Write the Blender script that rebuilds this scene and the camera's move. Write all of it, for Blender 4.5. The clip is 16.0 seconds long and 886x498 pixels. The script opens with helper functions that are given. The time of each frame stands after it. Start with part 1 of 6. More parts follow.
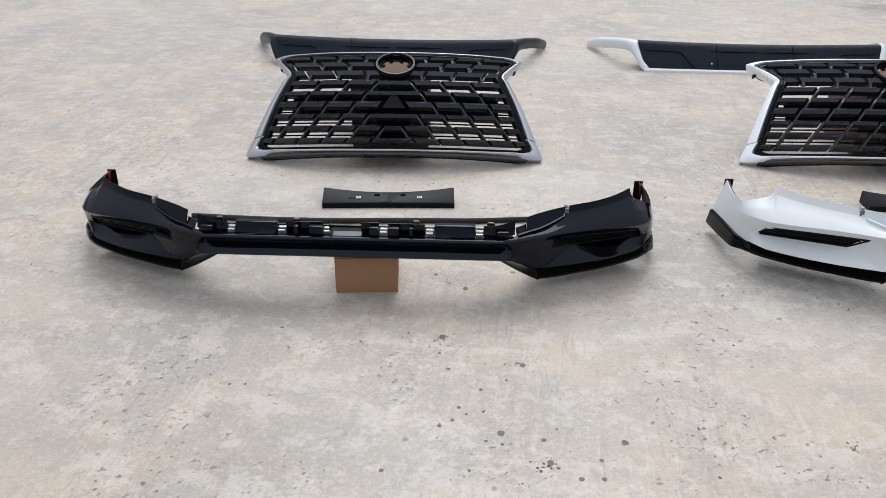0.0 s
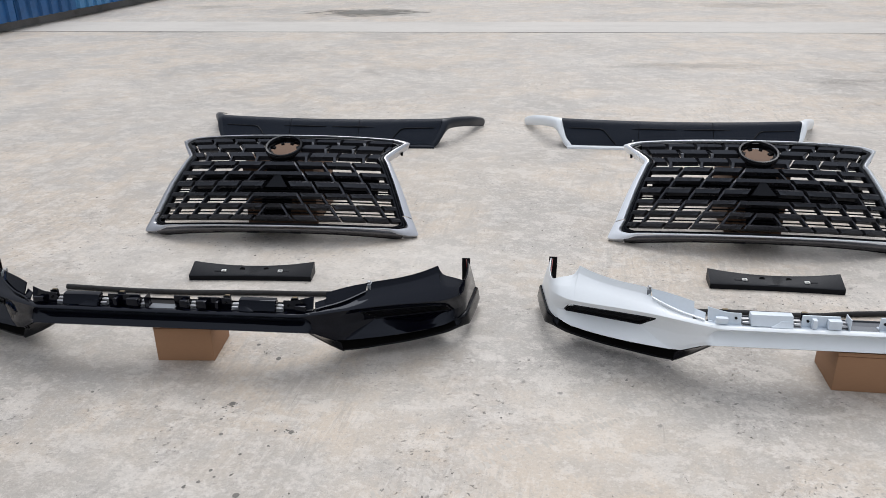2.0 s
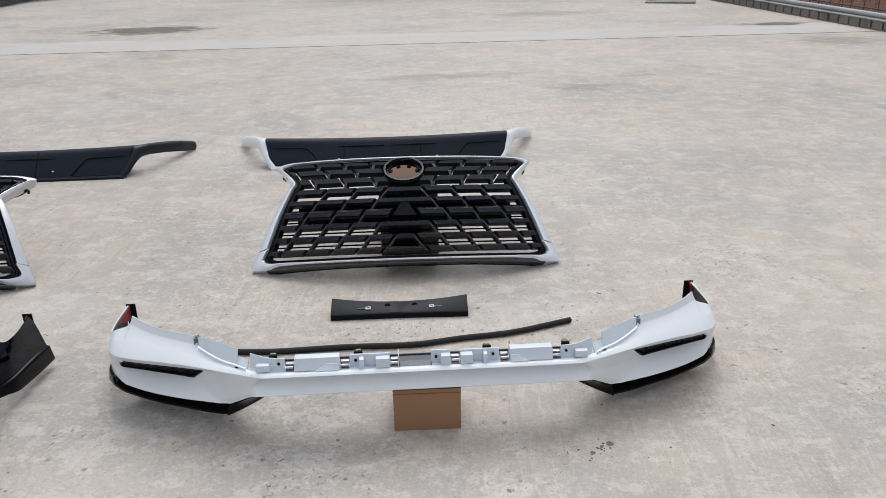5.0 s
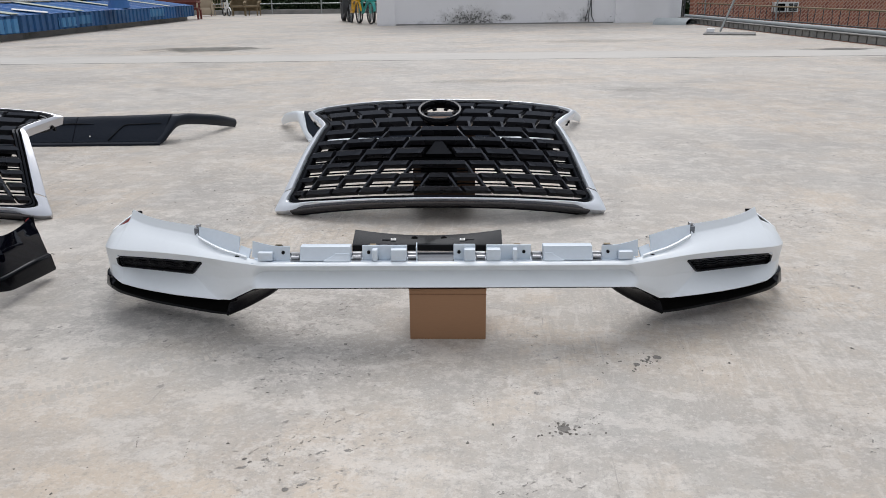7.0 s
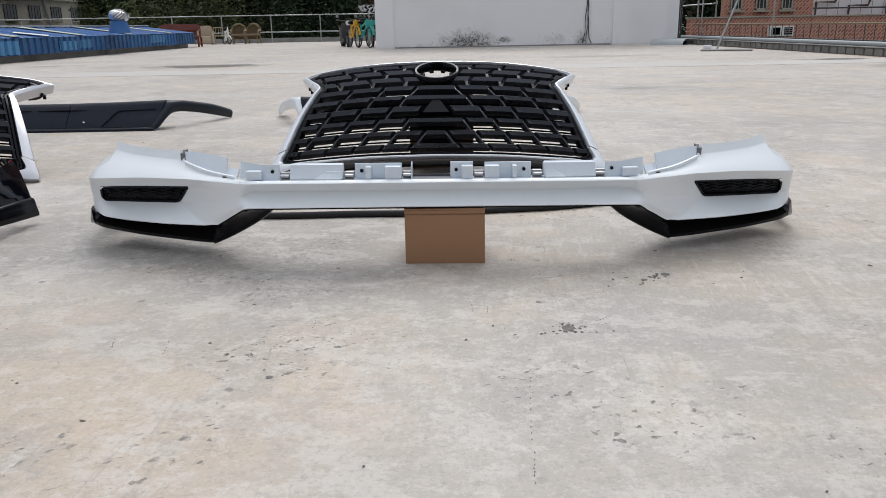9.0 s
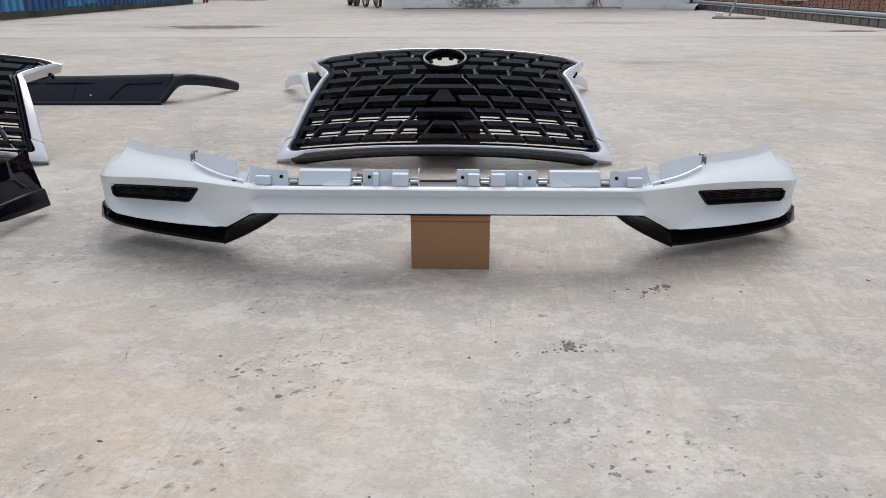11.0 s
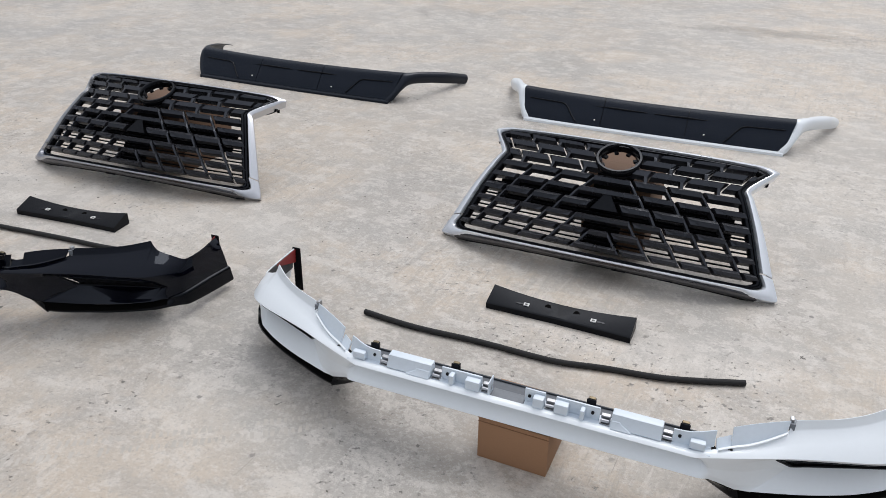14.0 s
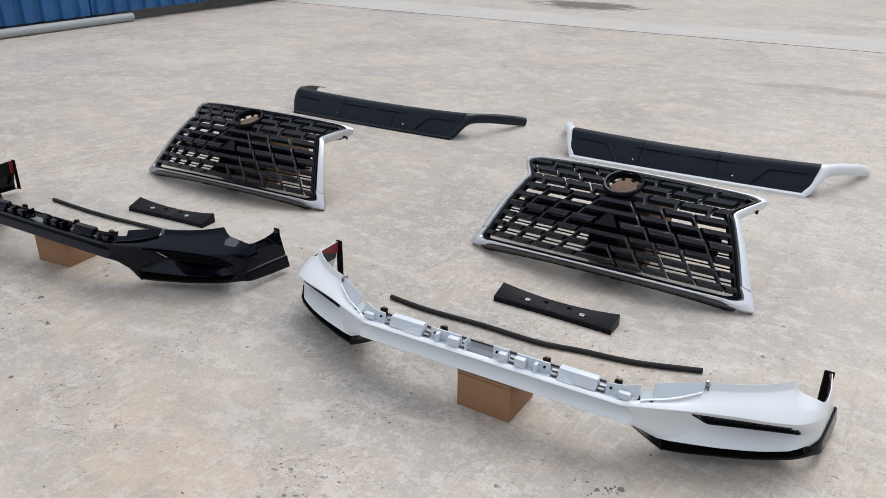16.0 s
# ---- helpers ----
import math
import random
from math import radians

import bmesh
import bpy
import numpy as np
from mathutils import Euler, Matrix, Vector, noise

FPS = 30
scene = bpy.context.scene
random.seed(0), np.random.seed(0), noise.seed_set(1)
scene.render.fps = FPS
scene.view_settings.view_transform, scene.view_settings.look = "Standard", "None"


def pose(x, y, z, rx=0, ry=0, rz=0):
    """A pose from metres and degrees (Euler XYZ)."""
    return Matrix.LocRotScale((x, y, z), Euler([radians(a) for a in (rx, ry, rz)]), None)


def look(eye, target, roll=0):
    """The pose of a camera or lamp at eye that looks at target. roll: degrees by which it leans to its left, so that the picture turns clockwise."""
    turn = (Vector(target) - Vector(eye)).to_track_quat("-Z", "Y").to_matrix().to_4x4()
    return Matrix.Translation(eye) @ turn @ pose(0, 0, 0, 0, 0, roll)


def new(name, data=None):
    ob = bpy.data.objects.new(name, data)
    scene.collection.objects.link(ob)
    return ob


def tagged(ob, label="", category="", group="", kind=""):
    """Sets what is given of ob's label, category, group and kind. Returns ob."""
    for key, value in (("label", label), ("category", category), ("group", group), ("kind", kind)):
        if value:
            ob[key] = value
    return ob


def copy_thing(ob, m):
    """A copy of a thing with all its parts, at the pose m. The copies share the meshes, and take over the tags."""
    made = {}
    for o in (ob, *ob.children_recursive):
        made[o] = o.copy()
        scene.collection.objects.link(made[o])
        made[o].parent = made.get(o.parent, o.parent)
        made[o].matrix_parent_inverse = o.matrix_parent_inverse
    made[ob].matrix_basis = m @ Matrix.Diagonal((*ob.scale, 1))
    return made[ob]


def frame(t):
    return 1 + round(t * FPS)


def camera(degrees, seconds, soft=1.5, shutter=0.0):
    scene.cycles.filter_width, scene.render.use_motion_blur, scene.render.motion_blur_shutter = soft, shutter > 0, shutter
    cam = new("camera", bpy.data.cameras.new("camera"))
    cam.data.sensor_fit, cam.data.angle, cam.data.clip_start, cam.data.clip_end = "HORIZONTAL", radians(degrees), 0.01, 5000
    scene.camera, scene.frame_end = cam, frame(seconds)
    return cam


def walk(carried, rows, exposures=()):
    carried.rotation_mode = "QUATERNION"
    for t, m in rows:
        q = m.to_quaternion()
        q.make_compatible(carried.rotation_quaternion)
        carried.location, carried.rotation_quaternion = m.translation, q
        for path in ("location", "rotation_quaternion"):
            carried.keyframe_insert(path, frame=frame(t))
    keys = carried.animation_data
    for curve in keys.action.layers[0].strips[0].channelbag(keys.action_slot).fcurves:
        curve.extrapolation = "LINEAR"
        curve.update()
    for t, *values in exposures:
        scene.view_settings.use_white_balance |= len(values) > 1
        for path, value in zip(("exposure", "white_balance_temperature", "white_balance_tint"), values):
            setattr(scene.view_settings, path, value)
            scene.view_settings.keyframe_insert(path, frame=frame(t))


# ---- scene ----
cam = camera(59.8, 16.0, 0.75)
METRES, EYE, TILT, LEAN, TURN = 4.45, 1.233, -27.9, -0.55, 0.0
ROWS = [
    (0.0, 0.0, 0.0, 0.0, 0.0, 0.0, -0.0),
    (0.5, 0.0391, -0.0313, -0.0035, 0.91, 0.7, 0.24),
    (1.0, 0.0892, -0.0387, 0.0028, 1.15, 1.85, -0.22),
    (1.5, 0.1399, -0.0292, 0.0118, 2.2, 3.65, -1.35),
    (2.0, 0.1789, -0.0319, 0.0074, 4.03, 4.78, -0.72),
    (2.5, 0.2203, -0.0387, 0.0095, 2.47, 5.37, 1.85),
    (3.0, 0.273, -0.0315, 0.0127, -1.29, 5.9, 3.84),
    (3.5, 0.3196, -0.0194, 0.0159, -4.72, 5.58, 5.02),
    (4.0, 0.3549, 0.0026, 0.0262, -6.92, 5.16, 5.07),
    (6.5, 0.4194, 0.0624, -0.0311, -1.31, 6.55, 2.51),
    (7.0, 0.4135, 0.0862, -0.0627, -1.58, 9.32, 2.11),
    (7.5, 0.4127, 0.1023, -0.0896, -1.95, 11.45, 2.43),
    (8.0, 0.4143, 0.1121, -0.1089, -1.82, 12.37, 3.11),
    (8.5, 0.4148, 0.1164, -0.1179, -1.49, 12.0, 3.3),
    (9.0, 0.414, 0.1156, -0.1185, -1.47, 11.69, 2.53),
    (11.5, 0.4141, 0.094, -0.0732, -1.25, 5.91, 1.19),
    (12.0, 0.4272, 0.0671, -0.0161, -0.27, 1.44, 0.83),
    (12.5, 0.4453, 0.0511, 0.0198, 1.71, -0.61, -0.56),
    (13.0, 0.456, 0.057, 0.0437, 4.88, -1.49, -3.74),
    (13.5, 0.471, 0.0703, 0.0683, 11.33, -2.14, -6.8),
    (14.0, 0.5065, 0.0766, 0.0881, 17.77, -1.57, -9.4),
    (14.5, 0.5313, 0.0602, 0.0847, 20.14, 0.16, -9.97),
    (15.0, 0.5604, 0.0349, 0.0738, 21.94, 0.88, -10.56),
    (15.5, 0.594, 0.0202, 0.0638, 24.11, 1.08, -11.88),
    (16.0, 0.619, 0.0009, 0.0546, 25.35, 1.13, -12.71),
]
walk(cam, [(t, pose(0, 0, EYE, TILT, LEAN, TURN) @ pose(METRES * x, METRES * y, METRES * z, 90 + pitch, roll, yaw)) for t, x, y, z, yaw, pitch, roll in ROWS], exposures=[(0.0, -0.03), (2.0, -0.04), (4.2, -0.14), (6.5, -0.17), (8.0, -0.13), (9.2, -0.14), (11.5, -0.20), (13.5, -0.13), (16.0, -0.10)])

# ---- world and light: a bright overcast day ----
SUN_EL, SUN_AZ = 56.0, 8.0
world = bpy.data.worlds.new("overcast_sky")
scene.world = world
world.use_nodes = True
wn = world.node_tree
wn.nodes.clear()
sky = wn.nodes.new("ShaderNodeTexSky")
sky.sky_type = "NISHITA"
sky.sun_disc = False
sky.sun_elevation = radians(SUN_EL)
sky.sun_rotation = radians(SUN_AZ)
sky.air_density, sky.dust_density, sky.ozone_density = 1.0, 4.0, 1.0
veil = wn.nodes.new("ShaderNodeMix")
veil.data_type = "RGBA"
veil.inputs[0].default_value = 0.86
# cloud cover, four times as bright overhead as at the horizon
way, axes, lift, cloud = wn.nodes.new("ShaderNodeTexCoord"), wn.nodes.new("ShaderNodeSeparateXYZ"), wn.nodes.new("ShaderNodeMapRange"), wn.nodes.new("ShaderNodeVectorMath")
lift.inputs[3].default_value, lift.inputs[4].default_value = 0.34, 1.46
cloud.operation = "SCALE"
cloud.inputs[0].default_value = (9.45, 9.8, 10.6)
wn.links.new(way.outputs["Generated"], axes.inputs[0])
wn.links.new(axes.outputs[2], lift.inputs[0])
wn.links.new(lift.outputs[0], cloud.inputs["Scale"])
wn.links.new(cloud.outputs[0], veil.inputs[7])
wb = wn.nodes.new("ShaderNodeBackground")
wb.inputs[1].default_value = 0.084
wo = wn.nodes.new("ShaderNodeOutputWorld")
wn.links.new(sky.outputs[0], veil.inputs[6])
wn.links.new(veil.outputs[2], wb.inputs[0])
wn.links.new(wb.outputs[0], wo.inputs[0])

sun = new("sun", bpy.data.lights.new("sun", "SUN"))
sun.data.energy = 1.75
sun.data.angle = radians(42)
sun.data.color = (1.0, 0.98, 0.97)
_az, _el = radians(SUN_AZ), radians(SUN_EL)
sun.matrix_world = look((0, 0, 30), (0 - math.sin(_az) * math.cos(_el), 0 - math.cos(_az) * math.cos(_el), 30 - math.sin(_el)))


# ---- materials ----
def surface(name, colour, rough=0.5, metal=0.0, vary=0.08, scale=6.0, fine=90.0, bump=0.0, bump_scale=300.0,
            coat=0.0, spec=0.5, stain=None, stain_amount=0.0, stain_scale=1.2, piece=0.0, rough_vary=0.08, stretch=(1, 1, 1), tint=(1, 1, 1)):
    """A painted, plastic, metal or mineral surface with two scales of colour variation, optional stains and fine relief."""
    m = bpy.data.materials.new(name)
    m.use_nodes = True
    t = m.node_tree
    n, k = t.nodes, t.links
    b = n["Principled BSDF"]
    co = n.new("ShaderNodeTexCoord")
    mp = n.new("ShaderNodeMapping")
    mp.inputs["Scale"].default_value = stretch
    k.new(co.outputs["Object"], mp.inputs[0])
    big, small = n.new("ShaderNodeTexNoise"), n.new("ShaderNodeTexNoise")
    big.inputs["Scale"].default_value, big.inputs["Detail"].default_value = scale, 5
    small.inputs["Scale"].default_value, small.inputs["Detail"].default_value = fine, 3
    k.new(mp.outputs[0], big.inputs[0]), k.new(mp.outputs[0], small.inputs[0])
    add = n.new("ShaderNodeMath")
    add.operation = "ADD"
    k.new(big.outputs[0], add.inputs[0]), k.new(small.outputs[0], add.inputs[1])
    rng = n.new("ShaderNodeMapRange")
    rng.inputs[1].default_value, rng.inputs[2].default_value = 0.6, 1.4
    rng.inputs[3].default_value, rng.inputs[4].default_value = 1 - vary, 1 + vary
    k.new(add.outputs[0], rng.inputs[0])
    value = rng.outputs[0]
    if piece:
        info = n.new("ShaderNodeObjectInfo")
        r2 = n.new("ShaderNodeMapRange")
        r2.inputs[3].default_value, r2.inputs[4].default_value = 1 - piece, 1 + piece
        k.new(info.outputs["Random"], r2.inputs[0])
        mu = n.new("ShaderNodeMath")
        mu.operation = "MULTIPLY"
        k.new(value, mu.inputs[0]), k.new(r2.outputs[0], mu.inputs[1])
        value = mu.outputs[0]
    sc = n.new("ShaderNodeVectorMath")
    sc.operation = "SCALE"
    sc.inputs[0].default_value = colour
    k.new(value, sc.inputs["Scale"])
    out = sc.outputs[0]
    if stain:
        sn = n.new("ShaderNodeTexNoise")
        sn.inputs["Scale"].default_value, sn.inputs["Detail"].default_value, sn.inputs["Roughness"].default_value = stain_scale, 8, 0.65
        k.new(mp.outputs[0], sn.inputs[0])
        sr = n.new("ShaderNodeMapRange")
        sr.inputs[1].default_value, sr.inputs[2].default_value = 0.5, 0.72
        sr.inputs[4].default_value = stain_amount
        k.new(sn.outputs[0], sr.inputs[0])
        mx = n.new("ShaderNodeMix")
        mx.data_type = "RGBA"
        k.new(sr.outputs[0], mx.inputs[0]), k.new(out, mx.inputs[6])
        mx.inputs[7].default_value = (*stain, 1)
        out = mx.outputs[2]
    k.new(out, b.inputs["Base Color"])
    rr = n.new("ShaderNodeMapRange")
    rr.inputs[3].default_value, rr.inputs[4].default_value = max(0.02, rough - rough_vary), min(1, rough + rough_vary)
    k.new(big.outputs[0], rr.inputs[0]), k.new(rr.outputs[0], b.inputs["Roughness"])
    b.inputs["Metallic"].default_value = metal
    b.inputs["Coat Weight"].default_value = coat
    b.inputs["Specular IOR Level"].default_value = spec
    b.inputs["Specular Tint"].default_value = (*tint, 1)
    b.inputs["Coat Roughness"].default_value = 0.04
    if bump:
        bn, bp = n.new("ShaderNodeTexNoise"), n.new("ShaderNodeBump")
        bn.inputs["Scale"].default_value, bn.inputs["Detail"].default_value = bump_scale, 3
        k.new(mp.outputs[0], bn.inputs[0]), k.new(bn.outputs[0], bp.inputs["Height"])
        bp.inputs["Strength"].default_value, bp.inputs["Distance"].default_value = bump, 0.002
        k.new(bp.outputs[0], b.inputs["Normal"])
    return m


def concrete_floor():
    """Weathered power-trowelled roof concrete: pale patches, brown bloom, grey damp stains, trowel arcs, scratches and pitting."""
    m = bpy.data.materials.new("roof_concrete")
    m.use_nodes = True
    t = m.node_tree
    n, k = t.nodes, t.links
    b = n["Principled BSDF"]
    co = n.new("ShaderNodeTexCoord")

    def noise_at(scale, detail=6, rough=0.6, stretch=None, rot=0.0, warp=0.0):
        src = co.outputs["Object"]
        if stretch:
            mp = n.new("ShaderNodeMapping")
            mp.vector_type = "TEXTURE"
            mp.inputs["Scale"].default_value = tuple(1 / v for v in stretch)
            mp.inputs["Rotation"].default_value = (0, 0, rot)
            k.new(src, mp.inputs[0])
            src = mp.outputs[0]
        x = n.new("ShaderNodeTexNoise")
        x.inputs["Scale"].default_value, x.inputs["Detail"].default_value, x.inputs["Roughness"].default_value = scale, detail, rough
        x.inputs["Distortion"].default_value = warp
        k.new(src, x.inputs[0])
        return x.outputs[0]

    def ramp(v, a, z, lo=0.0, hi=1.0):
        r = n.new("ShaderNodeMapRange")
        r.inputs[1].default_value, r.inputs[2].default_value, r.inputs[3].default_value, r.inputs[4].default_value = a, z, lo, hi
        k.new(v, r.inputs[0])
        return r.outputs[0]

    def blend(f, a, c):
        x = n.new("ShaderNodeMix")
        x.data_type = "RGBA"
        k.new(f, x.inputs[0])
        for slot, v in ((6, a), (7, c)):
            if isinstance(v, tuple):
                x.inputs[slot].default_value = (*v, 1)
            else:
                k.new(v, x.inputs[slot])
        return x.outputs[2]

    def times(a, c):
        x = n.new("ShaderNodeMath")
        x.operation = "MULTIPLY"
        k.new(a, x.inputs[0])
        if isinstance(c, float):
            x.inputs[1].default_value = c
        else:
            k.new(c, x.inputs[1])
        return x.outputs[0]

    c = blend(ramp(noise_at(0.55, 4, 0.55, warp=0.3), 0.40, 0.60), (0.326, 0.297, 0.263), (0.492, 0.447, 0.392))
    # warm bloom and cool worn areas
    c = blend(ramp(noise_at(0.8, 6, 0.62), 0.46, 0.54, 0, 0.7), c, (0.520, 0.432, 0.338))
    c = blend(ramp(noise_at(1.5, 7, 0.68), 0.50, 0.56, 0, 0.55), c, (0.345, 0.330, 0.308))
    # worn and stained places of the floor: where, how far each way, how turned
    ragged = noise_at(2.6, 8, 0.7)
    for px, py, rx, ry, turn, most, colour in (
            (1.40, 1.25, .55, .40, .3, .60, (0.545, 0.440, 0.330)), (1.05, 1.62, .45, .26, 0, .55, (0.540, 0.445, 0.345)), (.1, 4.0, 1.1, .5, .1, .35, (0.54, 0.455, 0.36)),
            (3.5, 2.6, .8, .6, 0, .4, (0.54, 0.455, 0.36)), (-1.6, 2.0, .7, .8, 0, .45, (0.54, 0.45, 0.35)), (2.15, 1.48, .52, .15, .90, .60, (0.340, 0.326, 0.306)),
            (1.52, 1.82, .22, .18, 0, .50, (0.330, 0.318, 0.300)), (.10, 1.45, .55, .22, 0, .45, (0.350, 0.336, 0.315)), (2.9, 1.75, .5, .3, .3, .40, (0.345, 0.330, 0.310)),
            (1.0, 2.25, .35, .28, 0, .45, (0.350, 0.334, 0.312)), (-.9, 2.95, .40, .30, 0, .40, (0.62, 0.58, 0.53)), (0.1, 2.85, .7, .22, 0, .40, (0.62, 0.58, 0.53)), (2.2, 2.62, .5, .14, 0, .45, (0.62, 0.58, 0.53)),
            (1.2, 3.3, .5, .35, 0, .40, (0.335, 0.318, 0.298)), (.3, .95, .9, .3, 0, .35, (0.60, 0.56, 0.51)), (4.6, 4.2, 1.6, .5, .1, .35, (0.36, 0.345, 0.322)), (-2.4, 5.2, 1.6, .5, 0, .35, (0.36, 0.345, 0.322)), (1.6, 7.0, 2.4, .5, 0, .35, (0.36, 0.345, 0.322))):
        at = n.new("ShaderNodeMapping")
        at.vector_type = "TEXTURE"
        at.inputs["Location"].default_value, at.inputs["Rotation"].default_value, at.inputs["Scale"].default_value = (px, py, 0), (0, 0, turn), (rx, ry, 1)
        k.new(co.outputs["Object"], at.inputs[0])
        far, edge = n.new("ShaderNodeVectorMath"), n.new("ShaderNodeMath")
        far.operation, edge.operation = "LENGTH", "MULTIPLY_ADD"
        k.new(at.outputs[0], far.inputs[0])
        k.new(ragged, edge.inputs[0])
        edge.inputs[1].default_value = 2.6
        k.new(far.outputs["Value"], edge.inputs[2])
        c = blend(ramp(edge.outputs[0], 2.45, 1.75, 0, most), c, colour)
    # mottled skin
    c = blend(ramp(noise_at(3.6, 9, 0.72), 0.50, 0.555, 0, 0.45), c, (0.340, 0.318, 0.292))
    c = blend(ramp(noise_at(8.5, 9, 0.74, (1.2, 0.8, 1), 1.4), 0.515, 0.56, 0, 0.42), c, (0.63, 0.59, 0.54))
    # pale crust that has flaked in places, and the dark grain between the flakes
    flaked = ramp(noise_at(1.1, 6, 0.7), 0.43, 0.57, 0.25, 1.0)
    c = blend(times(ramp(noise_at(24, 9, 0.78), 0.52, 0.56, 0, 0.45), flaked), c, (0.64, 0.605, 0.555))
    c = blend(times(ramp(noise_at(33, 9, 0.80), 0.545, 0.585, 0, 0.55), flaked), c, (0.285, 0.266, 0.243))
    c = blend(ramp(noise_at(75, 7, 0.82), 0.52, 0.62, 0, 0.5), c, (0.61, 0.58, 0.54))
    # drag marks
    drag = ramp(noise_at(0.8, 4, 0.6), 0.44, 0.56)
    c = blend(times(ramp(noise_at(22, 6, 0.72, (0.16, 1.6, 1), 1.47), 0.53, 0.62, 0, 0.42), drag), c, (0.30, 0.275, 0.246))
    c = blend(times(ramp(noise_at(30, 6, 0.72, (0.20, 1.6, 1), 1.36), 0.55, 0.63, 0, 0.34), drag), c, (0.64, 0.605, 0.56))
    c = blend(ramp(noise_at(95, 6, 0.80), 0.53, 0.64, 0, 0.55), c, (0.25, 0.236, 0.22))
    chip = times(ramp(noise_at(46, 4, 0.62, (0.9, 1.2, 1), 0.5), 0.62, 0.65), ramp(noise_at(2.2, 5, 0.65), 0.50, 0.58))
    c = blend(times(chip, 0.8), c, (0.15, 0.142, 0.133))
    # hairline scratches
    scr = times(ramp(noise_at(9, 3, 0.5, (0.5, 12, 1), 1.45), 0.68, 0.73), ramp(noise_at(1.6, 3), 0.5, 0.62))
    c = blend(times(scr, 0.5), c, (0.17, 0.16, 0.15))
    # pits and dark specks
    vo = n.new("ShaderNodeTexVoronoi")
    vo.inputs["Scale"].default_value, vo.inputs["Randomness"].default_value = 9.0, 1.0
    k.new(co.outputs["Object"], vo.inputs[0])
    wob = n.new("ShaderNodeMath")
    wob.operation = "ADD"
    k.new(vo.outputs["Distance"], wob.inputs[0])
    k.new(times(noise_at(60, 3), 0.22), wob.inputs[1])
    spots = times(ramp(wob.outputs[0], 0.20, 0.15), ramp(noise_at(1.3, 4), 0.44, 0.60))
    c = blend(times(spots, 0.85), c, (0.13, 0.122, 0.115))
    k.new(c, b.inputs["Base Color"])
    k.new(ramp(noise_at(4.0, 5), 0.3, 0.7, 0.36, 0.62), b.inputs["Roughness"])
    b.inputs["Specular IOR Level"].default_value = 0.8
    bp = n.new("ShaderNodeBump")
    bp.inputs["Strength"].default_value, bp.inputs["Distance"].default_value = 0.75, 0.004
    h = n.new("ShaderNodeMath")
    h.operation = "ADD"
    k.new(times(noise_at(110, 5, 0.75), 0.45), h.inputs[0]), k.new(times(noise_at(13, 8, 0.7), 1.0), h.inputs[1])
    h2 = n.new("ShaderNodeMath")
    h2.operation = "SUBTRACT"
    k.new(h.outputs[0], h2.inputs[0]), k.new(chip, h2.inputs[1])
    k.new(h2.outputs[0], bp.inputs["Height"]), k.new(bp.outputs[0], b.inputs["Normal"])
    return m


CONCRETE = concrete_floor()


def stain_of(name, colour, strength):
    """A soft, broken stain: it thins out towards its rim and along a stretched noise."""
    m = bpy.data.materials.new(name)
    m.use_nodes = True
    n, k = m.node_tree.nodes, m.node_tree.links
    b = n["Principled BSDF"]
    b.inputs["Base Color"].default_value = (*colour, 1)
    b.inputs["Roughness"].default_value = 0.6
    co, mp, no = n.new("ShaderNodeTexCoord"), n.new("ShaderNodeMapping"), n.new("ShaderNodeTexNoise")
    mp.inputs["Scale"].default_value = (0.7, 2.2, 1)
    no.inputs["Scale"].default_value, no.inputs["Detail"].default_value, no.inputs["Roughness"].default_value = 3.5, 8, 0.68
    k.new(co.outputs["Object"], mp.inputs[0]), k.new(mp.outputs[0], no.inputs[0])
    shift, flat, size = n.new("ShaderNodeVectorMath"), n.new("ShaderNodeVectorMath"), n.new("ShaderNodeVectorMath")
    shift.operation, flat.operation, size.operation = "SUBTRACT", "MULTIPLY", "LENGTH"
    shift.inputs[1].default_value, flat.inputs[1].default_value = (0.5, 0.5, 0.5), (2, 2, 0)
    k.new(co.outputs["Generated"], shift.inputs[0]), k.new(shift.outputs[0], flat.inputs[0]), k.new(flat.outputs[0], size.inputs[0])
    core, grain, both = n.new("ShaderNodeMapRange"), n.new("ShaderNodeMapRange"), n.new("ShaderNodeMath")
    core.inputs[1].default_value, core.inputs[2].default_value, core.inputs[3].default_value, core.inputs[4].default_value = 0.1, 0.85, 1.3, -0.6
    grain.inputs[1].default_value, grain.inputs[2].default_value, grain.inputs[3].default_value, grain.inputs[4].default_value = 0.35, 0.65, -0.7, 0.7
    core.clamp, grain.clamp = True, True
    k.new(size.outputs["Value"], core.inputs[0]), k.new(no.outputs[0], grain.inputs[0])
    k.new(core.outputs[0], both.inputs[0]), k.new(grain.outputs[0], both.inputs[1])
    cut = n.new("ShaderNodeMapRange")
    cut.inputs[4].default_value = strength
    k.new(both.outputs[0], cut.inputs[0]), k.new(cut.outputs[0], b.inputs["Alpha"])
    return m


